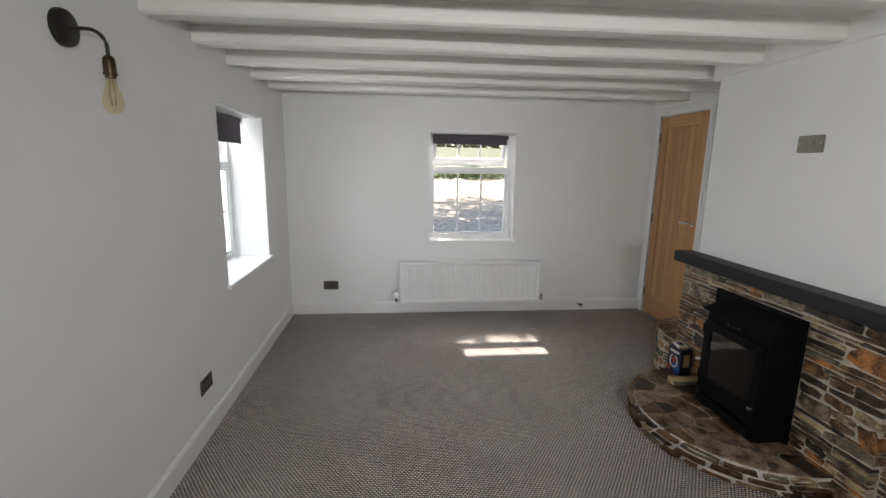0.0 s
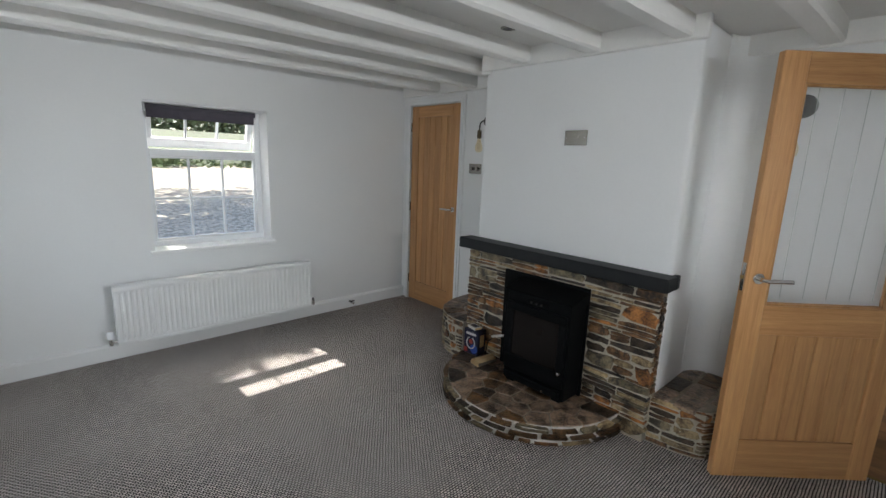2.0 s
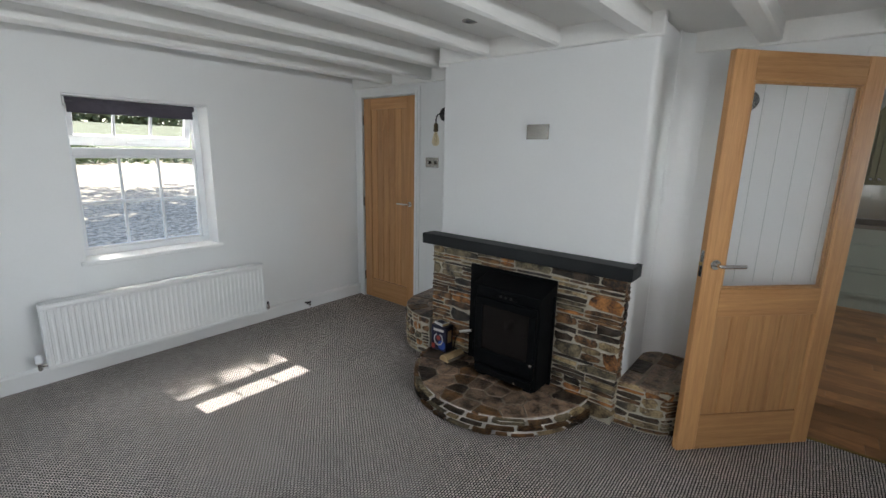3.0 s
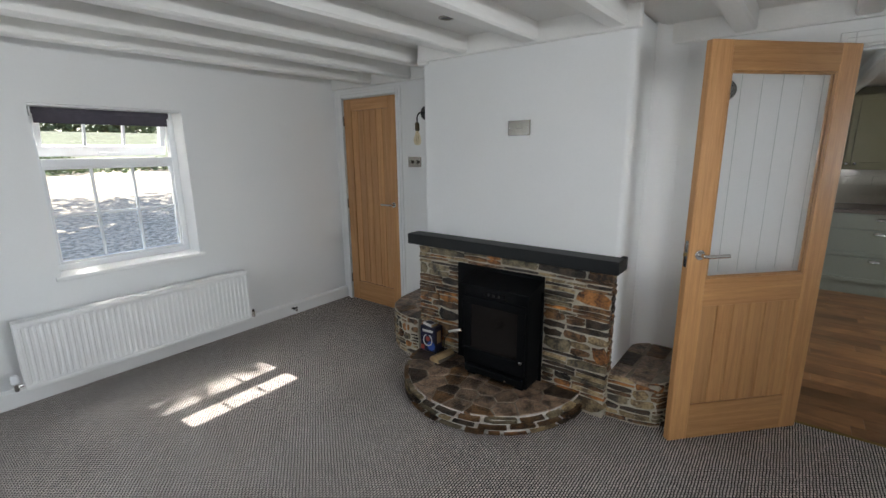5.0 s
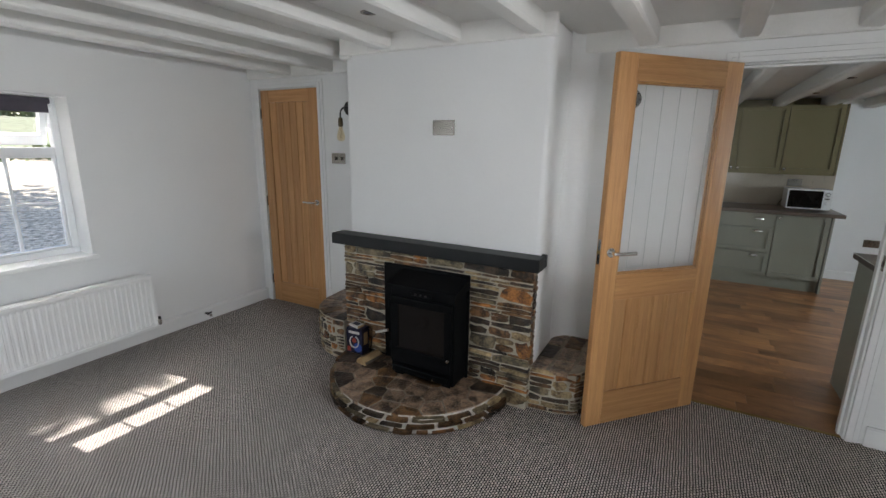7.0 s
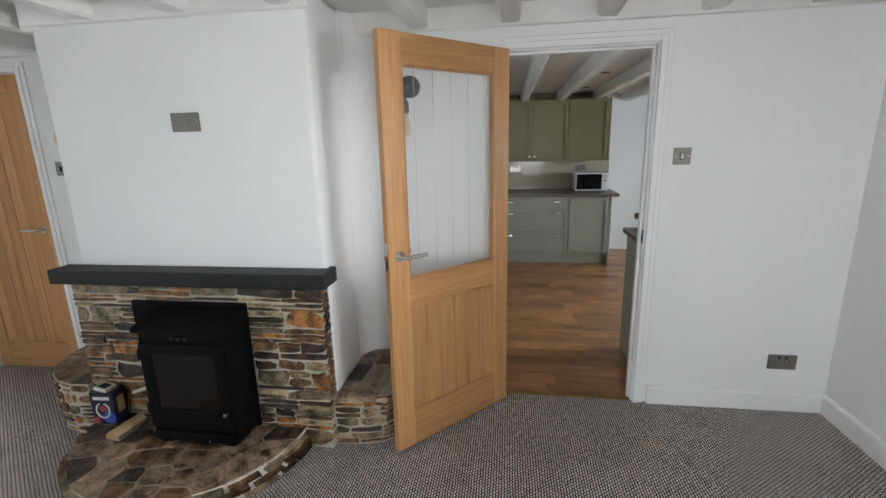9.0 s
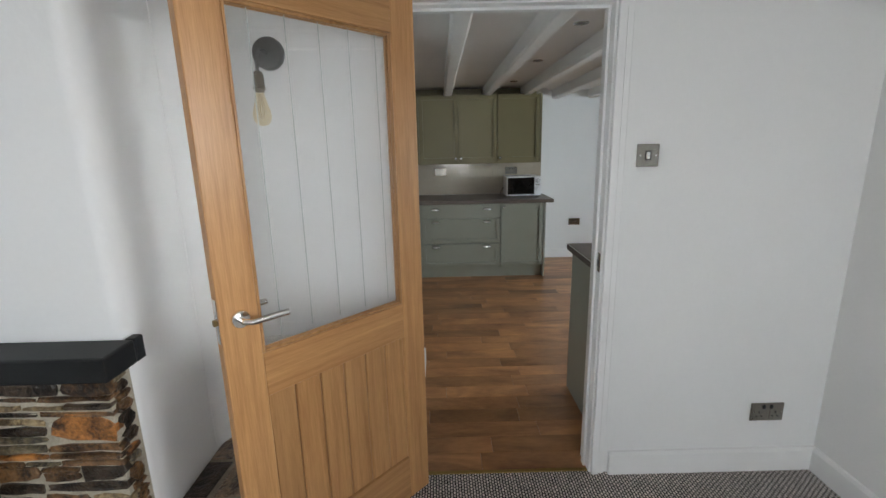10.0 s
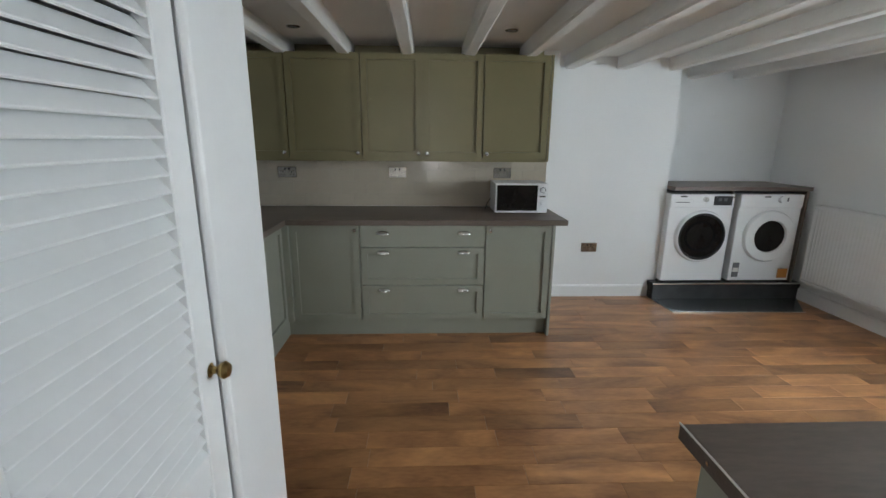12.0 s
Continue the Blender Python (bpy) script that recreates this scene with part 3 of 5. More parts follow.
G1 = "metal electrical plates"
plate("socket", (-0.756, NY, 0.294), 0, "socket", "brushed steel double socket low on the wall", "socket", G1)
plate("socket", (WX, 2.157, 0.30), 90, "socket", "brushed steel double socket low beside the baseboard", "socket", G1)
plate("socket", (EX, -1.154, 0.296), -90, "socket", "brushed steel double socket above the baseboard", "socket", G1)
plate("light_switch", (EX, -0.526, 1.433), -90, "single", "brushed steel single light switch beside the doorway", "switch", G1)
plate("dimmer_switch", (EX, 3.165, 1.428), -90, "dimmer", "brushed steel double dimmer switch in the alcove", "switch", G1)
plate("outlet_plate", (2.013, 1.873, 1.652), -90, "blank", "brushed steel aerial plate on the chimney breast", "socket", G1)
plate("socket", (6.56, -1.483, 0.478), -90, "socket", "brushed steel double socket on the kitchen wall", "socket", G1)
for yy in (1.17, 0.27, -0.60):
    plate("socket", (6.318, yy, 1.175), -90, "socket", "brushed steel double socket on the tiled splashback", "socket", G1)


# ---- wall lamps and ceiling spots ----
def wall_lamp(place, rz):
    """A gooseneck lamp facing -y of its own frame."""
    t = thing("wall_lamp", place, "dark bronze gooseneck wall lamp with bare amber bulb", "wall lamp", "wall lamps", rz)
    part("backplate", lathe([(0.0, 0.024), (0.048, 0.024), (0.055, 0.020), (0.058, 0.012), (0.058, 0.0)], pose(0, 0, 0, 90, 0, 0), 32), M_LAMP, t, smooth=True)
    pts = [(0, -0.01, 0), (0, -0.075, 0.0)] + [(0, -0.075 - 0.055 * math.sin(a), 0.0 + 0.055 * (math.cos(a) - 1)) for a in [radians(q) for q in range(15, 91, 15)]] + [(0, -0.13, -0.085)]
    part("arm", tube(pts, 0.006, 10), M_LAMP, t, smooth=True)
    m = Matrix.Translation((0, -0.13, -0.08))
    part("lampholder", lathe([(0.0, 0.004), (0.012, 0.0), (0.017, -0.008), (0.0185, -0.022), (0.0185, -0.05), (0.021, -0.052), (0.021, -0.058), (0.016, -0.06), (0.016, -0.068), (0.0, -0.068)], m, 24), M_BRONZE, t, smooth=True)
    b = part("bulb", lathe([(0.013, -0.066), (0.014, -0.078), (0.020, -0.10), (0.029, -0.13), (0.031, -0.148), (0.027, -0.166), (0.016, -0.178), (0.0, -0.181)], m, 24), M_BULB, t, "clear amber filament bulb", smooth=True)
    b.visible_shadow = False
    bm = bmesh.new()
    for q in range(4):
        a = q * math.pi / 2
        add_tube(bm, [(0.004 * math.cos(a), -0.13 + 0.004 * math.sin(a), -0.155), (0.012 * math.cos(a), -0.13 + 0.012 * math.sin(a), -0.20), (0.006 * math.cos(a), -0.13 + 0.006 * math.sin(a), -0.235)], 0.0009, 5)
    part("filament", bm, M_BRASS, t)
    return t


M_LAMP = mat("dark bronze lamp metal", (0.028, 0.026, 0.024), 0.4, 0.5, var=0.2, scale=30, bump=0.03)
M_BRONZE = mat("antique brass lampholder", (0.11, 0.085, 0.05), 0.35, 1.0, var=0.25, scale=40, bump=0.03)
wall_lamp((WX, 1.392, 1.925), 90)
wall_lamp((EX, 0.905, 1.83), -90)
wall_lamp((EX, 3.02, 1.83), -90)


def spot(x, y, z):
    t = thing("ceiling_spot", (x, y, z), "brushed steel recessed ceiling spot switched off", "ceiling light", "recessed spots")
    part("bezel", lathe([(0.028, -0.001), (0.030, -0.005), (0.042, -0.004), (0.044, 0.0)], seg=28), M_STEEL, t, smooth=True)
    part("lamp_face", lathe([(0.0, -0.0015), (0.027, -0.0015), (0.029, 0.0)], seg=24), M_GASKET, t, smooth=True)


for sx, sy in ((1.60, 2.10), (1.60, 0.19), (-0.2, 2.10), (-0.2, 0.19)):
    spot(sx, sy, LZ)
for sx in (3.45, 4.55, 5.70):
    for sy in (0.88, -0.52, -1.93):
        spot(sx, sy, KZ)


# ---- radiators ----
def radiator(place, rz, w, h, z0, label, valves=True, rib=0.009, gap=0.0):
    """A steel panel radiator along x, its back to the wall at y = 0, facing -y."""
    t = thing("radiator", place, label, "radiator", rz=rz)
    d = 0.10
    bm = bmesh.new()
    n = int(w / 0.0335)
    step = (w - 0.04) / n
    zs = (z0 + 0.03, z0 + 0.045, z0 + h - 0.045, z0 + h - 0.03)
    xs = []
    for i in range(n):
        x = 0.02 + i * step
        xs += [(x, 0.0), (x + step * 0.28, 0.0), (x + step * 0.42, rib), (x + step * 0.86, rib)]
    xs.append((w - 0.02, 0.0))
    grid = [[bm.verts.new((x, -d + (q if k in (1, 2) else 0.0), z)) for x, q in xs] for k, z in enumerate(zs)]
    for ra, rb in zip(grid, grid[1:]):
        for i in range(len(xs) - 1):
            bm.faces.new((ra[i], ra[i + 1], rb[i + 1], rb[i]))
    part("front_panel", bm, M_RAD, t)
    bm = bmesh.new()
    add_box(bm, 0, w, -d - 0.001, -d + 0.014, z0, z0 + 0.03, 0.004)
    add_box(bm, 0, w, -d - 0.001, -d + 0.014, z0 + h - 0.03, z0 + h - 0.004, 0.004)
    add_box(bm, 0, 0.02, -d - 0.001, -d + 0.014, z0 + 0.03, z0 + h - 0.03, 0.002)
    add_box(bm, w - 0.02, w, -d - 0.001, -d + 0.014, z0 + 0.03, z0 + h - 0.03, 0.002)
    part("panel_rim", bm, M_RAD, t)
    part("back_panel", box(0.005, w - 0.005, -0.045, -0.035, z0 + 0.01, z0 + h - 0.01, 0.003), M_RAD, t)
    for u in (0.0, w - 0.004):
        part("side_cover", box(u, u + 0.004, -d + 0.012, -0.03, z0 + 0.02, z0 + h, 0.001), M_RAD, t)
    bm = bmesh.new()
    for y in (-d + 0.004, -0.033):
        add_box(bm, 0, w, y - 0.006, y + 0.006, z0 + h - 0.004, z0 + h + 0.001)
    k = int(w / 0.016)
    for i in range(k + 1):
        x = 0.004 + (w - 0.008) * i / k
        add_box(bm, x - 0.004, x + 0.004, -d + 0.008, -0.035, z0 + h - 0.003, z0 + h)
    part("top_grille", bm, M_RAD, t)
    for u in (w * 0.15, w * 0.85):
        part("wall_bracket", box(u - 0.02, u + 0.02, -0.036, gap, z0 + 0.06, z0 + h - 0.06), M_RAD, t)
    if valves:
        for s, u in ((-1, 0.0), (1, w)):
            x = u + s * 0.035
            v = part("valve", rod((u, -0.06, z0 + 0.03), (x, -0.06, z0 + 0.03), 0.009, seg=12), M_CHROME, t, smooth=True)
            part("pipe", rod((x, -0.06, z0 + 0.008), (x, gap, z0 + 0.008), 0.0075, seg=12), M_CHROME, v, smooth=True)
            part("valve_body", lathe([(0.0, -0.025), (0.012, -0.025), (0.014, 0.0), (0.012, 0.02), (0.0, 0.02)], Matrix.Translation((x, -0.06, z0 + 0.03)), 16), M_CHROME, v, "bright metal valve body", True)
            if s < 0:
                part("thermostat_head", lathe([(0.0, 0.075), (0.014, 0.072), (0.02, 0.06), (0.021, 0.025), (0.013, 0.018)], Matrix.Translation((x, -0.06, z0 + 0.03)), 20), M_UPVC, v, "white thermostat head", True)
            else:
                part("lockshield_cap", lathe([(0.0, 0.04), (0.008, 0.04), (0.010, 0.018)], Matrix.Translation((x, -0.06, z0 + 0.03)), 16), M_LAMP, v, smooth=True)
    return t


M_RAD = mat("white radiator enamel", (0.80, 0.80, 0.79), 0.28, var=0.02, bump=0.0)
radiator((-0.065, NY - 0.13, 0), 0, 1.413, 0.418, 0.160, "white steel panel radiator under the window", gap=0.13)
radiator((5.15, KS, 0), 180, -0.0 + 1.21, 0.71, 0.20, "tall white panel radiator on the kitchen wall", False, 0.0015).matrix_basis = pose(6.36, KS, 0, 0, 0, 180)
pv = thing("pipe_stub", (1.87, NY - 0.016, 0.05), "small capped brass pipe stub by the baseboard", "pipe")
part("pipe", rod((0, 0, 0), (0, -0.05, 0.0), 0.008, seg=12), M_LAMP, pv, smooth=True)
part("tap", tube([(-0.03, -0.03, 0.02), (0, -0.035, 0.014), (0.03, -0.03, 0.012)], 0.008, 8), M_LAMP, pv, smooth=True)
part("cap", lathe([(0.0, 0.012), (0.012, 0.010), (0.013, -0.01), (0, -0.012)], Matrix.Translation((0, -0.055, 0)) @ pose(0, 0, 0, 90, 0, 0), 14), M_CHROME, pv, smooth=True)


# ---- doors ----
def lever(parent, x, z, side, toward):
    """A round-rose lever handle on the face at y = side * 0.02, its lever running towards +x or -x."""
    y = side * 0.02
    h = part("door_handle", lathe([(0.0, 0.009), (0.024, 0.009), (0.026, 0.006), (0.026, 0.0)], Matrix.Translation((x, y, z)) @ pose(0, 0, 0, 90 if side < 0 else -90, 0, 0), 28), M_CHROME, parent, "brushed nickel lever handle", True)
    pts = [(x, y + side * 0.006, z), (x, y + side * 0.04, z)] + [(x + toward * (0.012 * math.sin(a)), y + side * (0.04 + 0.012 * (1 - math.cos(a))), z) for a in (0.5, 1.0, 1.57)] + [(x + toward * 0.12, y + side * 0.052, z)]
    part("lever", tube(pts, 0.0095, 12), M_CHROME, h, smooth=True)


def panel_door(name, place, rz, w, h, top_rail, mid, low_rail, stile, boards, glazed, label):
    """A boarded oak door, leaf from x = 0 (hinges) to w, 40 mm thick. mid: (from, to) of the middle rail, where there is one."""
    t = thing(name, place, label, "door", "oak doors", rz)
    part("stile", box(0, stile, -0.02, 0.02, 0, h, 0.003), M_OAKZ, t)
    part("stile", box(w - stile, w, -0.02, 0.02, 0, h, 0.003), M_OAKZ, t)
    part("top_rail", box(stile, w - stile, -0.0195, 0.0195, h - top_rail, h - 0.001, 0.002), M_OAKX, t)
    part("bottom_rail", box(stile, w - stile, -0.0195, 0.0195, 0.001, low_rail, 0.002), M_OAKX, t)
    zt = h - top_rail
    if mid:
        part("middle_rail", box(stile, w - stile, -0.0195, 0.0195, mid[0], mid[1], 0.002), M_OAKX, t)
        zt = mid[0]
    bw = (w - 2 * stile) / boards
    # added sheet behind the boards, coloured for the shade in their grooves
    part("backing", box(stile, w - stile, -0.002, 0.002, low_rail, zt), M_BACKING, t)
    for i in range(boards):
        part("board", box(stile + i * bw + 0.0015, stile + (i + 1) * bw - 0.0015, -0.012, 0.012, low_rail, zt, 0.004), M_OAKZ, t)
    if glazed:
        g0, g1 = mid[1], h - top_rail
        bm = bmesh.new()
        for s in (-1, 1):
            ya, yb = sorted((s * 0.006, s * 0.017))
            add_box(bm, stile, stile + 0.011, ya, yb, g0, g1, 0.003)
            add_box(bm, w - stile - 0.011, w - stile, ya, yb, g0, g1, 0.003)
            add_box(bm, stile + 0.011, w - stile - 0.011, ya, yb, g0, g0 + 0.011, 0.003)
            add_box(bm, stile + 0.011, w - stile - 0.011, ya, yb, g1 - 0.011, g1, 0.003)
        part("glazing_bead", bm, M_OAKZ, t)
        bp = part("pane", box(stile + 0.002, w - stile - 0.002, -0.0055, -0.0015, g0 + 0.002, g1 - 0.002), M_DOORGLASS, t)
        bp.visible_shadow = False
        gl = part("pane", box(stile + 0.002, w - stile - 0.002, 0.0015, 0.0055, g0 + 0.002, g1 - 0.002), M_DOORGLASS, t, "clear glass pane with thin etched lines")
        gl.visible_shadow = False
        for k in range(5):
            u = w - stile - 0.07 - 0.107 * k
            part("etched_line", box(u - 0.0016, u + 0.0016, 0.0056, 0.0062, g0 + 0.035, g1 - 0.011), M_ETCH, gl)
    for z in (0.22, h / 2, h - 0.2):
        part("hinge", rod((-0.004, -0.022, z - 0.045), (-0.004, -0.022, z + 0.045), 0.006, seg=10), M_STEEL, t, smooth=True)
    return t


dx, dy = -0.564, 0.532
gd = panel_door("glazed_door", (2.499, 0.379, 0.01), math.degrees(math.atan2(dy, dx)), 0.775, 1.978, 0.125, (0.745, 0.885), 0.20, 0.108, 6, True, "half glazed oak door standing wide open")
lever(gd, 0.775 - 0.055, 1.013, 1, -1)
lever(gd, 0.775 - 0.055, 1.013, -1, -1)
part("latch_plate", box(0.7748, 0.7765, -0.011, 0.011, 0.95, 1.08, 0.0005), M_CHROME, gd)
part("latch_bolt", box(0.776, 0.786, -0.006, 0.006, 1.005, 1.022, 0.001), M_BRASS, gd)
hd = panel_door("boarded_door", (EX + 0.018, DOOR_H[1] - 0.002, 0.008), -90, 0.692, 2.0, 0.105, None, 0.20, 0.10, 6, False, "closed oak door of upright boards")
lever(hd, 0.692 - 0.055, 1.025, -1, -1)

# ---- fireplace ----
rs = random.Random(5)
FP = thing("fireplace", (1.93, 1.92, 0), "rustic slate and rust stone fireplace surround", "fireplace")
FO = Vector((1.93, 1.92, 0))
bm = box(1.932, 2.035, 1.247, 2.606, 0.0, 0.873)
bmesh.ops.translate(bm, verts=bm.verts, vec=-FO)
core = part("mortar_core", bm, M_MORTAR, FP, "pale lime mortar")


def stone_mesh(du, dz, depth, r):
    """An irregular block: outline in (u, z) about 0, its front domed towards -n."""
    jit = min(du, dz) * 0.2
    pts = []
    for cx, cz in ((-1, -1), (-0.4, -1), (0.4, -1), (1, -1), (1, 0), (1, 1), (0.4, 1), (-0.4, 1), (-1, 1), (-1, 0)):
        k = 1.0 if abs(cx) == abs(cz) == 1 else 0.7
        pts.append((cx * du / 2 + r.uniform(-jit, jit) * k - (cx * jit * 0.5 if k == 1.0 else 0), cz * dz / 2 + r.uniform(-jit, jit) * k - (cz * jit * 0.5 if k == 1.0 else 0)))
    return pts


def add_stone(u, z, du, dz, place, parent, depth, r, mats, name="stone"):
    """place(u, z, out) gives the world point at u along the face, z up and out of the face."""
    bm = bmesh.new()
    pts = stone_mesh(du, dz, depth, r)
    ins = min(0.004, dz * 0.15, du * 0.15)
    rings = []
    for k, (o, s) in enumerate(((-0.03, 0.0), (depth * 0.55, 0.0), (depth, ins))):
        ring = []
        for a, b in pts:
            la, lb = max(abs(a), 1e-4), max(abs(b), 1e-4)
            q = r.uniform(-0.003, 0.003) if k == 2 else 0
            ring.append(bm.verts.new(place(u + a * (1 - s / la if la > s else 0), z + b * (1 - s / lb if lb > s else 0), o + q) - FO))
        rings.append(ring)
    for a, b in zip(rings, rings[1:]):
        for i in range(10):
            bm.faces.new((a[i], a[(i + 1) % 10], b[(i + 1) % 10], b[i]))
    bm.faces.new(rings[-1])
    return part(name, bm, r.choices(STONES, mats)[0], parent)


def course_stones(u0, u1, z0, z1, place, parent, r, mats, rows=(0.022, 0.075), lens=(0.07, 0.26), depth=(0.004, 0.02), hole=None, gap=0.007):
    z = z0
    while z < z1 - 0.015:
        dz = min(r.choice((rows[0], (rows[0] + rows[1]) / 2, rows[1], r.uniform(*rows))), z1 - z)
        if z1 - (z + dz) < 0.02:
            dz = z1 - z
        spans = [(u0, u1)]
        if hole and z < hole[3] and z + dz > hole[2]:
            spans = [(u0, hole[0]), (hole[1], u1)]
        for a, b in spans:
            u = a
            while u < b - 0.02:
                du = r.uniform(*lens) * (0.75 if dz > 0.06 else 1.0)
                if b - (u + du) < 0.06:
                    du = b - u
                if dz > 0.066 and r.random() < 0.35:        # three thin stones in place of a thick one
                    for q in range(3):
                        add_stone(u + du / 2 + r.uniform(-0.006, 0.006), z + dz * (q + 0.5) / 3, du - gap, dz / 3 - gap * r.uniform(0.5, 1.1), place, parent, r.uniform(*depth), r, mats)
                elif dz > 0.05 and r.random() < 0.45:       # two thin stones in place of a thick one
                    h = dz * r.uniform(0.4, 0.6)
                    add_stone(u + du / 2, z + h / 2, du - gap, h - gap * 0.7, place, parent, r.uniform(*depth), r, mats)
                    add_stone(u + du / 2, z + (h + dz) / 2, du - gap, dz - h - gap * 0.7, place, parent, r.uniform(*depth), r, mats)
                else:
                    add_stone(u + du / 2, z + dz / 2 + r.uniform(-0.004, 0.004), du - gap, dz - gap * r.uniform(0.5, 1.6), place, parent, r.uniform(*depth), r, mats)
                u += du
        z += dz


MIX = (3.0, 4.2, 1.3, 2.4, 1.7)
course_stones(1.237, 2.612, 0.02, 0.868, lambda u, z, o: Vector((1.932 - o, u, z)), FP, rs, MIX, rows=(0.022, 0.086), lens=(0.10, 0.31), depth=(0.002, 0.015), hole=(1.632, 2.250, 0.0, 0.785))
course_stones(1.945, 2.005, 0.28, 0.868, lambda u, z, o: Vector((u, 1.242 - o, z)), FP, rs, MIX, rows=(0.022, 0.06), lens=(0.06, 0.07), depth=(0.002, 0.008))
mantel = thing("mantel_shelf", (1.885, 1.944, 0.873), "charcoal painted timber mantel shelf over the stonework", "mantel shelf")
part("shelf", box(0.0, 0.127, -0.739, 0.738, 0.0, 0.075, 0.006, 2), M_MANTEL, mantel)
part("end_return", box(0.128, 0.168, -0.739, -0.707, 0.0, 0.075, 0.004), M_MANTEL, mantel)


def along(pts):
    """Turns a polyline into a function of the length along it: the point, and the normal to its right."""
    pts = [Vector(p) for p in pts]
    ls = [0.0]
    for a, b in zip(pts, pts[1:]):
        ls.append(ls[-1] + (b - a).length)

    def f(u):
        u = max(0.0, min(ls[-1], u))
        for i in range(len(pts) - 1):
            if u <= ls[i + 1] or i == len(pts) - 2:
                k = (u - ls[i]) / (ls[i + 1] - ls[i])
                d = (pts[i + 1] - pts[i]).normalized()
                return pts[i].lerp(pts[i + 1], k), Vector((-d.y, d.x))
    return f, ls[-1]


def curved_block(name, path, back, h, label, category, r, mats, rows, lens, mortar=None, gap=0.010, depth=(0.003, 0.011)):
    t = thing(name, (1.93, 1.92, 0), label, category)
    f, total = along(path)
    inner = [tuple(p) for p in path] + list(back)
    bm = prism(inner, 0.0, h - 0.004)
    bmesh.ops.translate(bm, verts=bm.verts, vec=-FO)
    part("mortar_core", bm, mortar or M_MORTAR, t, "pale lime mortar")
    mid = sum((Vector(p) for p in inner), Vector((0, 0))) / len(inner)
    bm = prism([tuple(mid + (Vector(p) - mid) * 0.97) for p in inner], h - 0.02, h - 0.0025)
    bmesh.ops.translate(bm, verts=bm.verts, vec=-FO)
    part("joint_bed", bm, M_JOINT, t, "dusty brown joints")

    def place(u, z, o):
        p, nrm = f(u)
        return Vector((p.x + nrm.x * o, p.y + nrm.y * o, z))
    course_stones(0.0, total, 0.002, h - 0.003, place, t, r, mats, rows=rows, lens=lens, depth=depth, gap=gap)
    return t


def paving(t, quads, z, r):
    """Flat slabs with open joints, each a little uneven."""
    for q in quads:
        c = sum((Vector(p) for p in q), Vector((0, 0))) / len(q)
        q2 = [c + (Vector(p) - c) * (1 - 0.0045 / max(0.02, (Vector(p) - c).length)) for p in q]
        area = abs(sum(a.x * b.y - b.x * a.y for a, b in zip(q2, q2[1:] + q2[:1]))) / 2
        if area < 0.0008:
            continue
        bm = prism([tuple(p) for p in q2], z - 0.02, z + r.uniform(-0.002, 0.003), 0.003, 1)
        bmesh.ops.translate(bm, verts=bm.verts, vec=-FO)
        part("paving_slab", bm, r.choices((M_PAVE, STONES[1], STONES[0]), (5, 1.6, 0.8))[0], t)


HC, HR, HQ = Vector((1.935, 1.965)), 0.585, 0.985
arc = [(HC.x - HR * math.sin(a), HC.y - HR * HQ * math.cos(a)) for a in [math.pi * k / 36 for k in range(37)]]
hearth = curved_block("hearth", [Vector(p) for p in arc][::-1], [], 0.115, "half round raised hearth paved with brown slate", "hearth", random.Random(11), (2.0, 2.2, 0.3, 1.2, 1.6), (0.028, 0.037), (0.08, 0.2), M_PALEMORTAR, 0.021, (0.0, 0.004))
r2 = random.Random(21)


def clip_cell(poly, a, b):
    """The part of a convex polygon that lies nearer to a than to b."""
    mid, d = (a + b) / 2, b - a
    out = []
    for p, q in zip(poly, poly[1:] + poly[:1]):
        sp, sq = (p - mid).dot(d), (q - mid).dot(d)
        if sp <= 0:
            out.append(p)
        if sp * sq < 0:
            out.append(p.lerp(q, sp / (sp - sq)))
    return out


rim = [HC + (Vector(p) - HC) * 1.004 for p in arc]
seeds = []
for i, (sx, n) in enumerate(((0.06, 7), (0.18, 7), (0.30, 7), (0.42, 6), (0.525, 4))):
    half = math.sqrt(max(0.0, 1 - (sx / HR) ** 2)) * HR * HQ
    for k in range(n):
        seeds.append(Vector((HC.x - sx + r2.uniform(-0.025, 0.025), HC.y - half + 2 * half * (k + 0.5 + r2.uniform(-0.28, 0.28)) / n)))
quads = []
for a in seeds:
    cell = list(rim)
    for b in seeds:
        if b is not a and len(cell) > 2:
            cell = clip_cell(cell, a, b)
    if len(cell) > 2:
        quads.append(cell)
paving(hearth, quads, 0.115, r2)

rp = [Vector(p) for p in ((2.54, 0.845), (2.32, 0.865), (2.12, 0.915), (2.02, 0.98), (1.985, 1.08), (1.972, 1.245))]
right_ledge = curved_block("stone_ledge", rp, [(2.54, 1.245)], 0.272, "low stone ledge with dark tiled top beside the chimney", "stone ledge", random.Random(31), MIX, (0.03, 0.07), (0.10, 0.24))
quads = []
for i, (xa, xb) in enumerate(((1.97, 2.13), (2.14, 2.33), (2.34, 2.54))):
    for ya, yb in ((0.84, 1.0), (1.01, 1.13), (1.14, 1.24)):
        lo = {0: 0.99, 1: 0.905, 2: 0.85}[i]
        if yb > lo + 0.02:
            quads.append([Vector((xa, max(ya, lo) + 0.012)), Vector((xb, max(ya, lo - 0.03))), Vector((xb, yb)), Vector((xa, yb))])
paving(right_ledge, quads, 0.274, r2)
lp = [Vector(p) for p in ((1.905, 2.615), (1.898, 2.72), (1.925, 2.83), (1.985, 2.93), (2.07, 3.01), (2.2, 3.065), (2.54, 3.10))]
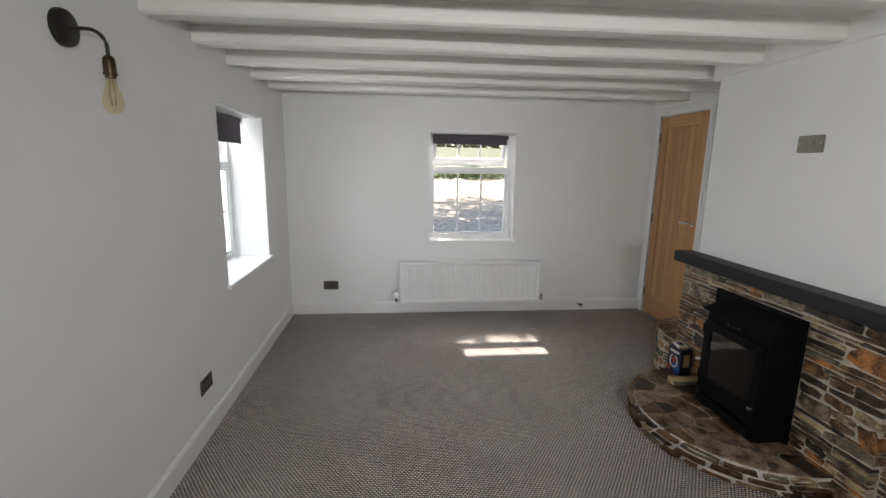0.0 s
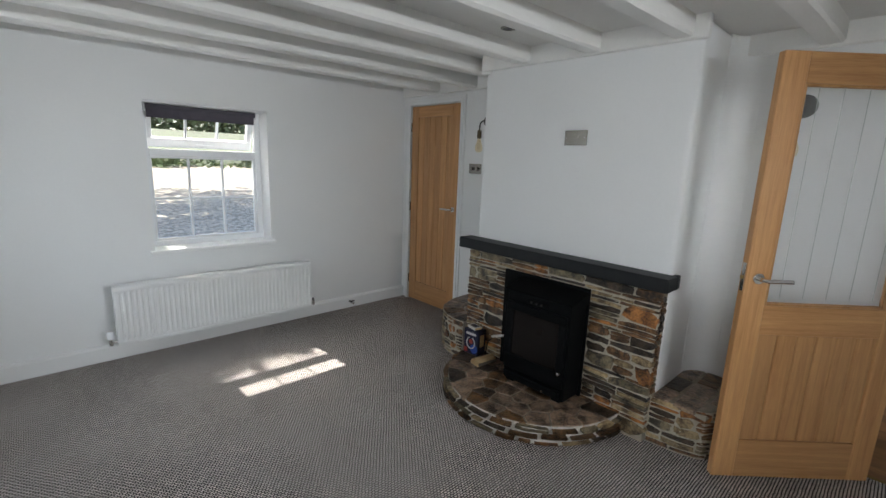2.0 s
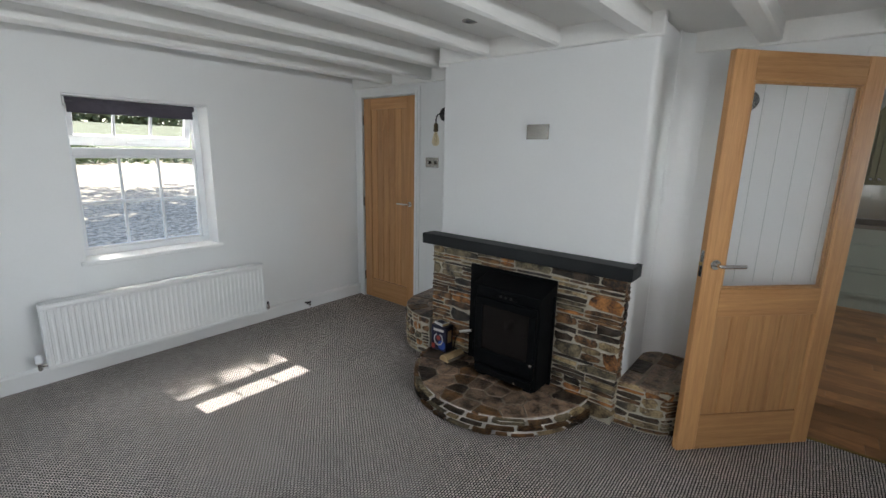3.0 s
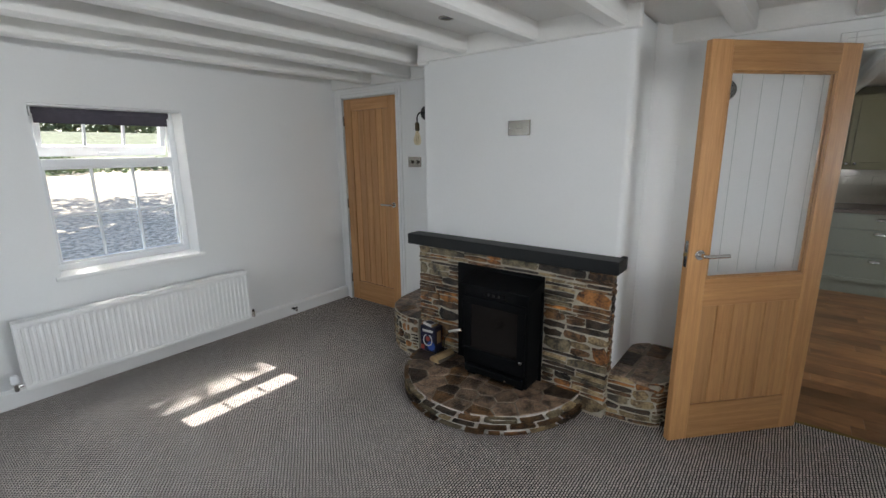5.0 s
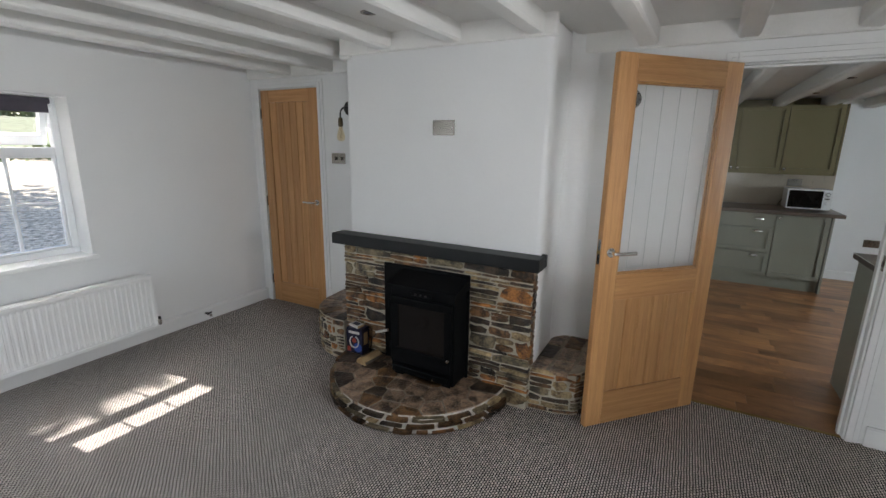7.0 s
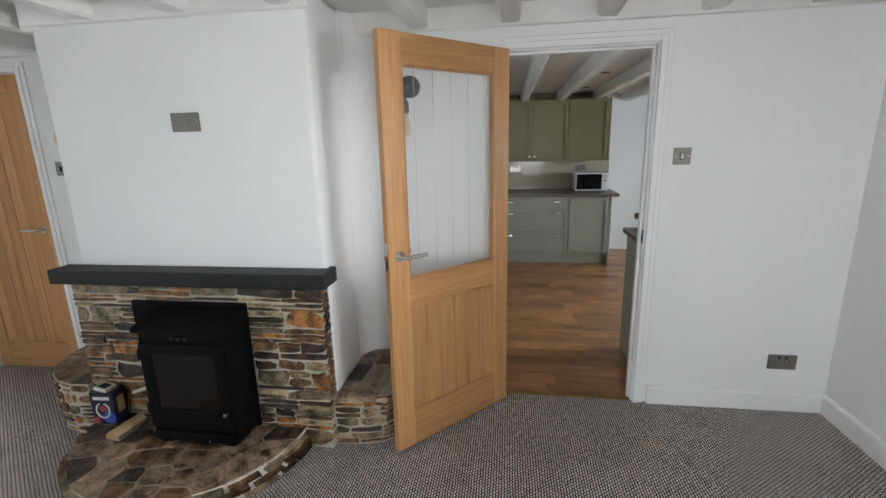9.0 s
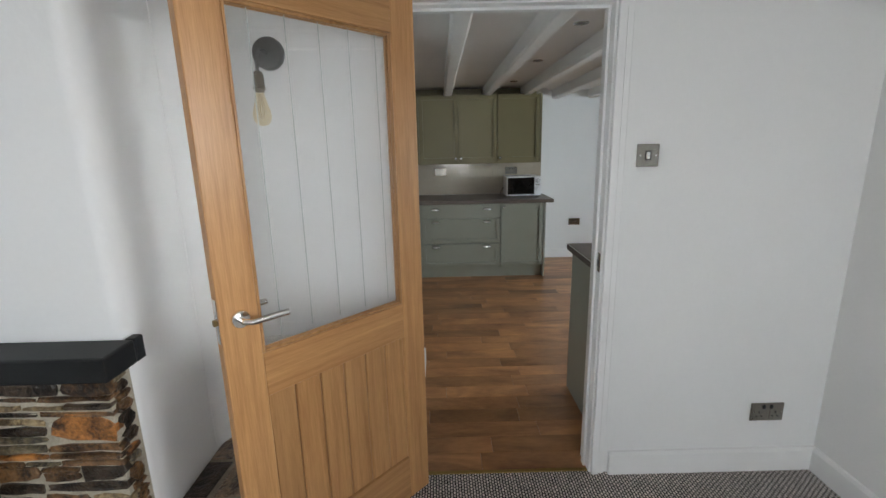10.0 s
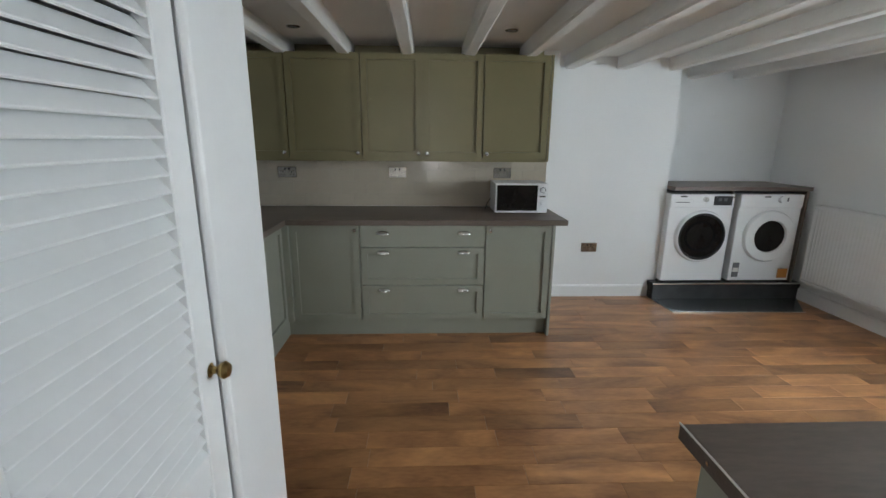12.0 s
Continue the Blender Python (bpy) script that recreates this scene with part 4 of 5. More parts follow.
left_ledge = curved_block("stone_ledge", [v.copy() for v in lp], [(2.54, 2.615)], 0.302, "low curved stone ledge with tiled top beside the chimney", "stone ledge", random.Random(41), (2.0, 3.4, 1.0, 2.3, 2.2), (0.035, 0.07), (0.05, 0.12), None, 0.017)
quads = []
for i in range(len(lp) - 1):
    a, b = lp[i], lp[i + 1]
    k = Vector((2.25, 2.72))
    quads.append([a, b, b.lerp(k, 0.5), a.lerp(k, 0.5)])
    quads.append([a.lerp(k, 0.5), b.lerp(k, 0.5), k])
paving(left_ledge, quads, 0.304, r2)

# ---- stove ----
stove = thing("stove", (1.72, 1.86, 0.117), "black cast iron inset wood burning stove", "stove")
part("back_plate", box(0.188, 0.206, -0.232, 0.394, 0.0, 0.673, 0.003), M_BLACK, stove)
part("body", box(0.018, 0.19, -0.222, 0.222, 0.012, 0.588, 0.008, 2), M_BLACK, stove)
bm = bmesh.new()
prof = [(0.0, 0.585), (0.0, 0.603), (0.012, 0.609), (0.189, 0.655), (0.189, 0.585)]
ra = [bm.verts.new((x, -0.236, z)) for x, z in prof]
rb = [bm.verts.new((x, 0.240, z)) for x, z in prof]
for i in range(5):
    bm.faces.new((ra[i], ra[(i + 1) % 5], rb[(i + 1) % 5], rb[i]))
bm.faces.new(ra)
bm.faces.new(rb[::-1])
part("sloping_hood", bm, M_BLACK, stove)
dz0, dz1, dw = 0.10, 0.535, 0.212
bm = bmesh.new()
for a in ((-dw, dw, dz0, dz0 + 0.095), (-dw, dw, dz1 - 0.05, dz1), (-dw, -dw + 0.048, dz0 + 0.095, dz1 - 0.05), (dw - 0.048, dw, dz0 + 0.095, dz1 - 0.05)):
    add_box(bm, -0.004, 0.022, a[0], a[1], a[2], a[3], 0.006, 2)
sd = part("stove_door", bm, M_BLACK, stove)
part("door_glass", box(0.008, 0.012, -dw + 0.048, dw - 0.048, dz0 + 0.095, dz1 - 0.05), M_STOVEGLASS, sd, "smoke darkened glass")
part("door_knob", lathe([(0.0, 0.03), (0.009, 0.028), (0.010, 0.015), (0.005, 0.0)], Matrix.Translation((0.0, -dw + 0.012, dz0 + 0.10)) @ pose(0, 0, 0, 0, -90, 0), 16), M_CHROME, sd, "polished steel knob", True)
for s in (-1, 1):
    part("hinge", rod((0.006, dw + 0.008, 0.31 + s * 0.14), (0.006, dw + 0.008, 0.31 + s * 0.14 + 0.05), 0.008, seg=10), M_BLACK, stove)
vent = part("air_slider", box(0.008, 0.024, -0.07, 0.07, 0.550, 0.576, 0.003), M_BLACK, stove)
for k in (-1, 0, 1):
    part("slider_knob", lathe([(0.0, 0.012), (0.007, 0.010), (0.006, 0.0)], Matrix.Translation((0.008, k * 0.035, 0.563)) @ pose(0, 0, 0, 0, -90, 0), 12), M_LAMP, vent, smooth=True)
part("ash_lip", box(-0.012, 0.03, -0.20, 0.20, 0.035, 0.08, 0.006, 2), M_BLACK, stove)
for s in (-1, 1):
    part("foot", box(0.02, 0.07, s * 0.17 - 0.03, s * 0.17 + 0.03, 0.0, 0.025, 0.004), M_BLACK, stove)
part("air_control", rod((-0.006, -0.10, 0.05), (-0.022, -0.10, 0.05), 0.006, seg=10), M_CHROME, stove, smooth=True)

# ---- things on the hearth ----
carton = thing("firelighter_box", (1.868, 2.462, 0.119), "navy printed carton with white emblem on the hearth", "box", rz=4)
part("carton", box(-0.043, 0.043, -0.064, 0.064, 0.0, 0.185, 0.002), M_CARTON, carton)
ring = [(-0.0445, 0.036 * math.cos(a), 0.085 + 0.042 * math.sin(a)) for a in [math.pi * (0.62 + 1.76 * k / 18) for k in range(19)]]
part("emblem", tube(ring, 0.0045, 6), M_PAPER, carton, "white curved emblem")
part("emblem_centre", lathe([(0.0, 0.001), (0.018, 0.001), (0.018, 0.0)], Matrix.Translation((-0.0432, 0, 0.095)) @ pose(0, 0, 0, 0, -90, 0), 18), M_REDPRINT, carton)
part("emblem_patch", lathe([(0.0, 0.001), (0.034, 0.001), (0.034, 0.0)], Matrix.Translation((-0.0430, -0.028, 0.045)) @ pose(0, 0, 0, 0, -90, 0), 18), M_BLUEPRINT, carton)
part("text_bar", box(-0.0442, -0.0432, -0.045, 0.045, 0.145, 0.163), M_PAPER, carton)
part("text_bar", box(-0.0442, -0.0432, 0.03, 0.06, 0.01, 0.045), M_REDPRINT, carton)
part("text_bar", box(-0.02, 0.025, -0.0652, -0.0642, 0.06, 0.15), M_LOG, carton)
mb = thing("matchbox", (1.868, 2.468, 0.304), "small cream matchbox on the carton", "matchbox", rz=-12)
part("sleeve", box(-0.03, 0.03, -0.045, 0.045, 0, 0.018, 0.001), M_PAPER, mb)
part("tray_end", box(-0.027, 0.027, -0.047, -0.0448, 0.002, 0.016), M_LOG, mb)
part("label_print", box(-0.02, 0.02, -0.03, 0.03, 0.018, 0.0186), M_CARTON, mb)
pk = thing("poker", (1.885, 2.37, 0.119), "steel stove tool with pale handle leaning on carton", "poker")
part("shaft", tube([(0.0, 0.0, 0.0), (-0.012, -0.03, 0.12), (-0.022, -0.09, 0.185)], 0.004, 8), M_LAMP, pk)
part("handle", tube([(-0.022, -0.075, 0.179), (-0.034, -0.18, 0.222)], 0.009, 8), M_PAPER, pk, "pale wooden handle")
part("knob", lathe([(0, 0.012), (0.011, 0.008), (0.011, -0.008), (0, -0.012)], Matrix.Translation((-0.035, -0.187, 0.225)), 12), M_CHROME, pk, smooth=True)
lg = thing("split_log", (1.80, 2.305, 0.119), "pale split kindling log lying on the hearth", "log", rz=-8)
bm = bmesh.new()
prof = [(-0.042, 0.0), (0.036, 0.0), (0.044, 0.012), (0.026, 0.036), (-0.004, 0.044), (-0.036, 0.026)]
ra = [bm.verts.new((-0.085, y, z)) for y, z in prof]
rb = [bm.verts.new((0.085, y * 0.9 + 0.004, z * 0.92)) for y, z in prof]
for i in range(6):
    bm.faces.new((ra[i], ra[(i + 1) % 6], rb[(i + 1) % 6], rb[i]))
bm.faces.new(ra)
bm.faces.new(rb[::-1])
part("wood", bm, M_LOG, lg)
part("bark", box(-0.08, 0.08, -0.046, -0.036, 0.002, 0.022, 0.003), M_BARK, lg, "thin dark bark strip")


# ---- kitchen ----
def shaker(parent, axis, face, u0, u1, z0, z1, material, name="door", frame=0.062):
    """A framed door or drawer front. axis 'x': front looks to -x at x = face and spans y; axis 'y': looks to -y at y = face and spans x."""
    d, rec, g = 0.020, 0.014, 0.0042
    u0, u1, z0, z1 = u0 + g, u1 - g, z0 + g, z1 - g
    if axis == "x":
        bm, front = box(face, face + d, u0, u1, z0, z1), Vector((-1, 0, 0))
    else:
        bm, front = box(u0, u1, face, face + d, z0, z1), Vector((0, -1, 0))
    bmesh.ops.recalc_face_normals(bm, faces=bm.faces)
    if frame and z1 - z0 > 0.18:
        f = [q for q in bm.faces if q.normal.dot(front) > 0.9]
        r = bmesh.ops.inset_region(bm, faces=f, thickness=frame, depth=0.0)
        f = [q for q in bm.faces if q.normal.dot(front) > 0.9 and q not in r["faces"]]
        bmesh.ops.inset_region(bm, faces=f, thickness=0.0012, depth=-rec)
    bmesh.ops.translate(bm, verts=bm.verts, vec=-parent.location)
    return part(name, bm, material, parent)


def knob(parent, at, axis="x"):
    m = Matrix.Translation(Vector(at) - parent.parent.location) @ (pose(0, 0, 0, 0, -90, 0) if axis == "x" else pose(0, 0, 0, 90, 0, 0))
    part("knob", lathe([(0.0, 0.026), (0.010, 0.025), (0.0145, 0.02), (0.013, 0.013), (0.006, 0.009), (0.006, 0.002), (0.009, 0.0)], m, 18), M_CHROME, parent, "polished nickel knob", True)


def cup(parent, at):
    """A cup pull on a drawer that faces -x."""
    x, y, z = Vector(at) - parent.parent.location
    bm = bmesh.new()
    rows = []
    for i in range(7):
        a = math.pi / 2 * i / 6
        rows.append([bm.verts.new((x - 0.024 * math.sin(a) * math.sin(math.pi * k / 12) ** 0.6, y - 0.048 * math.cos(math.pi * k / 12), z + 0.027 * math.cos(a) * math.sin(math.pi * k / 12) ** 0.6)) for k in range(13)])
    for ra, rb in zip(rows, rows[1:]):
        for k in range(12):
            bm.faces.new((ra[k], ra[k + 1], rb[k + 1], rb[k]))
    bmesh.ops.remove_doubles(bm, verts=bm.verts, dist=1e-5)
    part("cup_handle", bm, M_CHROME, parent, "polished nickel cup handle", True)


def unit(name, place, label, body, material, group):
    t = thing(name, place, label, "cabinet", group)
    x0, x1, y0, y1, z0, z1 = body
    bm = box(x0, x1, y0, y1, z0, z1)
    bmesh.ops.translate(bm, verts=bm.verts, vec=-t.location)
    part("body", bm, material, t)
    return t


BF, WF, BZ0, BZ1 = 5.683, 6.003, 0.135, 0.852
GB, GW = "base cabinets", "wall cabinets"
u = unit("base_cabinet", (5.70, 0.76, 0), "sage green base cabinet with one panelled door", (BF + 0.02, 6.31, 0.505, 1.01, BZ0, BZ1), M_SAGE, GB)
d = shaker(u, "x", BF, 0.508, 1.0, BZ0, BZ1, M_SAGE)
knob(d, (BF, 0.54, 0.815))
u = unit("drawer_cabinet", (5.70, 0.06, 0), "sage green cabinet with three wide drawers", (BF + 0.02, 6.31, -0.388, 0.504, BZ0, BZ1), M_SAGE, GB)
for za, zb in ((0.135, 0.405), (0.408, 0.690), (0.693, 0.852)):
    d = shaker(u, "x", BF, -0.388, 0.504, za, zb, M_SAGE, "drawer")
    for yy in (0.345, -0.235):
        cup(d, (BF, yy, zb - 0.045 if zb - za > 0.2 else (za + zb) / 2 + 0.015))
u = unit("base_cabinet", (5.70, -0.63, 0), "sage green base cabinet with one panelled door", (BF + 0.02, 6.31, -0.872, -0.389, BZ0, BZ1), M_SAGE, GB)
d = shaker(u, "x", BF, -0.872, -0.391, BZ0, BZ1, M_SAGE)
knob(d, (BF, -0.425, 0.815))
ep = thing("end_panel", (5.9, -0.885, 0), "sage green end panel closing the cabinet run", "panel")
part("panel", box(-0.222, 0.43, -0.010, 0.011, 0.0, 0.855, 0.002), M_SAGE, ep)
pl = thing("plinth", (5.75, 0.07, 0), "sage green plinth under the cabinets", "plinth")
part("board", box(-0.015, 0.003, -0.943, 1.0, 0.0, 0.134, 0.001), M_SAGE, pl)
u = unit("corner_cabinet", (5.3, 1.3, 0), "sage green corner cabinet with panelled door", (4.9, 5.70, 1.06, KN - 0.01, BZ0, BZ1), M_SAGE, GB)
cp = part("corner_post", box(5.655 - 5.3, 5.70 - 5.3, 1.0 - 1.3, 1.055 - 1.3, BZ0, BZ1, 0.002), M_SAGE, u)
d = shaker(u, "y", 1.04, 5.25, 5.655, BZ0, BZ1, M_SAGE)
d = shaker(u, "y", 1.04, 4.9, 5.25, BZ0, BZ1, M_SAGE)
u = unit("base_cabinet", (4.4, 1.3, 0), "sage green base cabinet with panelled doors", (3.9, 4.895, 1.06, KN - 0.01, BZ0, BZ1), M_SAGE, GB)
for xa, xb in ((3.9, 4.4), (4.4, 4.895)):
    d = shaker(u, "y", 1.04, xa, xb, BZ0, BZ1, M_SAGE)
    knob(d, ((xa + 0.04), 1.04, 0.815), "y")
pl = thing("plinth", (4.8, 1.10, 0), "sage green plinth under the cabinets", "plinth")
part("board", box(-0.9, 0.968, -0.04, -0.022, 0.0, 0.134, 0.001), M_SAGE, pl)
wt = thing("worktop", (5.9, 0.3, 0.855), "grey brown laminate worktop in an L shape", "worktop")
bm = prism([(6.325, KN - 0.005), (6.325, -0.972), (5.655, -0.972), (5.655, 1.012), (3.9, 1.012), (3.9, KN - 0.005)], 0.855, 0.895, 0.004, 2)
bmesh.ops.translate(bm, verts=bm.verts, vec=(-5.9, -0.3, -0.855))
part("slab", bm, M_TOP, wt)
part("edge_strip", box(-0.2475, -0.2448, -1.270, 0.708, 0.004, 0.036), M_TOP, wt)
part("edge_strip", box(-2.0, -0.25, 0.7095, 0.7122, 0.004, 0.036), M_TOP, wt)
part("end_strip", box(-0.243, 0.424, -1.2745, -1.2718, 0.004, 0.036), M_TOP, wt)

for ya, yb, kside in ((0.51, 1.05, 0), (-0.389, 0.51, 2), (-0.878, -0.389, 1), (1.05, 1.66, 0)):
    u = unit("wall_cabinet", (6.1, (ya + yb) / 2, 1.30), "olive green wall cabinet with panelled door", (WF + 0.02, 6.325, ya + 0.001, yb - 0.001, 1.312, 2.040), M_OLIVE, GW)
    if kside == 2:
        d = shaker(u, "x", WF, 0.06, yb, 1.304, 2.044, M_OLIVE)
        knob(d, (WF, 0.092, 1.342))
        d = shaker(u, "x", WF, ya, 0.06, 1.304, 2.044, M_OLIVE)
        knob(d, (WF, 0.028, 1.342))
    else:
        d = shaker(u, "x", WF, ya, yb, 1.304, 2.044, M_OLIVE)
        knob(d, (WF, ya + 0.032 if kside == 0 else yb - 0.032, 1.342))
wp = thing("wall_end_panel", (6.15, -0.888, 1.285), "olive green end panel of the wall cabinets", "panel")
part("panel", box(-0.148, 0.178, -0.009, 0.009, 0.0, 0.759, 0.001), M_OLIVE, wp)
# board added far back over the wall cabinets so their ceiling gap reads shaded
cf = thing("gap_shade_board", (6.03, 0.38, 2.0405), "olive green board added deep above wall cabinets to darken the gap", "trim")
part("board", box(0.22, 0.238, -1.26, 1.27, 0.0, KZ - 2.042, 0.001), M_OLIVE, cf)
pm = thing("pelmet", (6.03, 0.38, 1.28), "olive green strip under the wall cabinets", "trim")
part("strip", box(-0.004, 0.012, -1.258, 1.27, 0.0, 0.03, 0.001), M_OLIVE, pm)

# microwave
mw = thing("microwave", (6.06, -0.686, 0.897), "white microwave oven with black glass door on the worktop", "microwave")
part("case", box(-0.155, 0.155, -0.225, 0.225, 0.012, 0.262, 0.006, 2), M_APPL, mw)
part("front_frame", box(-0.172, -0.154, -0.225, 0.225, 0.012, 0.262, 0.005, 2), M_APPL, mw)
dr = part("oven_door", box(-0.178, -0.170, -0.135, 0.212, 0.03, 0.247, 0.003), M_STOVEGLASS, mw, "black glass door")
part("door_mesh", box(-0.1788, -0.1778, -0.09, 0.14, 0.075, 0.205), M_STOVEGLASS, dr)
for z in (0.205, 0.10):
    part("dial", lathe([(0.0, 0.016), (0.016, 0.015), (0.019, 0.0)], Matrix.Translation((-0.172, -0.180, z)) @ pose(0, 0, 0, 0, -90, 0), 20), M_APPL, mw, smooth=True)
part("dial_ring", lathe([(0.021, 0.002), (0.026, 0.002), (0.026, 0.0), (0.021, 0.0)], Matrix.Translation((-0.172, -0.180, 0.205)) @ pose(0, 0, 0, 0, -90, 0), 24), M_GASKET, mw)
part("badge", box(-0.1732, -0.172, -0.205, -0.155, 0.145, 0.157), M_STEEL, mw)
part("cable", tube([(0.10, 0.226, 0.10), (0.08, 0.26, 0.06), (0.11, 0.27, 0.004), (0.22, 0.25, 0.003), (0.36, 0.2, 0.003)], 0.004, 8), M_DARKPL, mw)
for sx in (-1, 1):
    for sy in (-1, 1):
        part("foot", rod((sx * 0.12, sy * 0.18, 0.0), (sx * 0.12, sy * 0.18, 0.013), 0.012, seg=12), M_DARKPL, mw)


mw.scale = (0.885, 0.885, 0.885)


# laundry machines
def machine(y, label, door_r, porthole_r, washer):
    t = thing("washing_machine" if washer else "tumble_dryer", (6.475, y, 0.16), label, "washing machine" if washer else "tumble dryer")
    part("case", box(0.0, 0.55, -0.293, 0.293, 0.014, 0.828, 0.008, 2), M_APPL, t)
    part("control_panel", box(-0.010, 0.004, -0.292, 0.292, 0.705, 0.827, 0.005, 2), M_APPL, t)
    m = pose(-0.004, -0.02, 0.443, 0, -90, 0)
    dr = part("porthole_door", lathe([(porthole_r, 0.012), (porthole_r + 0.012, 0.034), (door_r - 0.012, 0.03), (door_r, 0.012), (door_r, -0.004)], m, 44), M_APPL, t, "round white porthole door", True)
    part("door_ring", lathe([(porthole_r - 0.004, 0.006), (porthole_r + 0.004, 0.035), (porthole_r + 0.016, 0.037), (porthole_r + 0.022, 0.030)], m, 44), M_DARKPL if washer else M_APPL, dr, smooth=True)
    part("door_glass", lathe([(0.0, -0.004), (porthole_r * 0.6, 0.002), (porthole_r, 0.014)], m, 36), M_STOVEGLASS, dr, "dark porthole glass", True)
    if washer:
        part("drum", lathe([(porthole_r * 0.62, 0.0045), (porthole_r * 0.70, 0.008), (porthole_r * 0.72, 0.0085)], m, 36), M_BLACK, dr, smooth=True)
        part("display", box(-0.0125, -0.009, -0.27, -0.10, 0.728, 0.812, 0.001), M_DARKPL, t, "black display window")
        part("display_digit", box(-0.0132, -0.0124, -0.17, -0.14, 0.765, 0.795), M_GASKET, t)
        part("display_digit", box(-0.0132, -0.0124, -0.22, -0.19, 0.765, 0.795), M_GASKET, t)
        part("button", rod((-0.010, -0.278, 0.80), (-0.014, -0.278, 0.80), 0.008, seg=12), M_DARKPL, t)
        part("dial", lathe([(0.0, 0.022), (0.02, 0.02), (0.024, 0.0)], Matrix.Translation((-0.010, -0.02, 0.782)) @ pose(0, 0, 0, 0, -90, 0), 24), M_CHROME, t, smooth=True)
        part("detergent_drawer", box(-0.0125, -0.006, 0.09, 0.282, 0.715, 0.779, 0.003), M_APPL, t)
        part("drawer_print", box(-0.0133, -0.0123, 0.12, 0.25, 0.752, 0.758), M_GASKET, t)
    else:
        part("dial", lathe([(0.0, 0.022), (0.026, 0.02), (0.03, 0.0)], Matrix.Translation((-0.010, -0.08, 0.782)) @ pose(0, 0, 0, 0, -90, 0), 24), M_APPL, t, smooth=True)
        part("button", box(-0.013, -0.009, -0.15, -0.135, 0.765, 0.80, 0.001), M_GASKET, t)
        part("sticker", box(-0.002, -0.0004, -0.275, -0.18, 0.04, 0.13), M_ORANGE, t, "orange energy sticker")
        part("rating_label", box(-0.002, -0.0004, 0.20, 0.262, 0.05, 0.19), M_GASKET, t)
        part("rating_text", box(-0.0026, -0.0018, 0.205, 0.257, 0.10, 0.14), M_PAPER, t)
    part("badge", box(-0.0112, -0.0095, 0.15 if washer else 0.02, 0.21 if washer else 0.08, 0.80, 0.812), M_DARKPL, t)
    for sy in (-1, 1):
        part("foot", rod((0.06, sy * 0.25, 0.0), (0.06, sy * 0.25, 0.016), 0.02, seg=12), M_DARKPL, t)
    return t


machine(-2.452, "white washing machine with a dark round door", 0.24, 0.198, True)
machine(-3.095, "white tumble dryer with a small dark porthole", 0.24, 0.148, False)
lt = thing("laundry_worktop", (6.75, -2.81, 1.02), "grey brown laminate top over the laundry machines", "worktop")
part("slab", box(-0.31, 0.295, -0.625, 0.645, 0.0, 0.035, 0.003), M_TOP, lt)
lp2 = thing("laundry_side_panel", (6.75, -3.42, 0.16), "dark brown upright panel beside the dryer", "panel")
part("panel", box(-0.28, 0.295, -0.012, 0.012, 0.0, 0.86, 0.002), M_TOP, lp2)
lp3 = thing("laundry_divider", (6.75, -2.768, 0.16), "slim dark divider panel between the machines", "panel")
part("panel", box(-0.22, 0.295, -0.009, 0.009, 0.0, 0.86, 0.002), M_TOP, lp3)
st = thing("laundry_step", (6.75, -2.78, 0), "charcoal tiled step under the laundry machines", "step")
part("riser", box(-0.31, 0.297, -0.718, 0.70, 0.0, 0.152, 0.002), M_STEPTILE, st)
part("nosing", box(-0.318, -0.306, -0.718, 0.702, 0.148, 0.162, 0.002), M_CHROME, st)
part("tile", box(-0.306, 0.296, -0.716, 0.70, 0.152, 0.159, 0.001), M_STEPTILE, st)
fm = thing("floor_tile_strip", (6.28, -2.70, 0), "charcoal floor tiles before the step", "floor tile")
bm = prism([(0.15, -0.78), (0.16, 0.62), (-0.15, 0.59), (-0.19, -0.56)], 0.0, 0.008, 0.002, 1)
part("tile", bm, M_STEPTILE, fm)
part("edge_trim", box(-0.006, 0.006, -0.58, 0.58, 0.0, 0.010, 0.001), M_CHROME, fm, "bright metal edge trim").matrix_basis = pose(-0.176, 0.012, 0, 0, 0, -2.0)

# peninsula along the partition
pn = unit("peninsula_cabinet", (2.98, -0.9, 0), "sage green cabinet run with plain end panel", (KW + 0.005, 3.27, -1.7, -0.50, 0.13, 0.87), M_SAGE, GB)
part("end_panel", box(2.665 - 2.98, 3.295 - 2.98, -0.50 + 0.9, -0.482 + 0.9, 0.0, 0.87, 0.002), M_SAGE, pn)
part("plinth", box(KW + 0.01 - 2.98, 3.23 - 2.98, -1.7 + 0.9, -0.50 + 0.9, 0.0, 0.13), M_SAGE, pn)
for ya, yb in ((-1.1, -0.505), (-1.7, -1.1)):
    part("door", box(3.271 - 2.98, 3.29 - 2.98, ya + 0.902, yb + 0.898, 0.135, 0.865, 0.002), M_SAGE, pn)
pt = thing("peninsula_worktop", (3.0, -1.6, 0.872), "grey brown laminate worktop with a dark edge strip", "worktop")
part("slab", box(KW - 3.0 + 0.003, 0.338, -0.9, 1.135, 0.0, 0.036, 0.002), M_TOP, pt)
part("edge_strip", box(KW - 3.0 + 0.003, 0.342, 1.135, 1.138, 0.001, 0.0355), M_BAREEDGE, pt, "dark bare edge strip")
part("edge_lip", box(KW - 3.0 + 0.003, 0.344, 1.1365, 1.1395, 0.0325, 0.0366, 0.0005), M_PAPER, pt, "pale worn edge of the laminate")
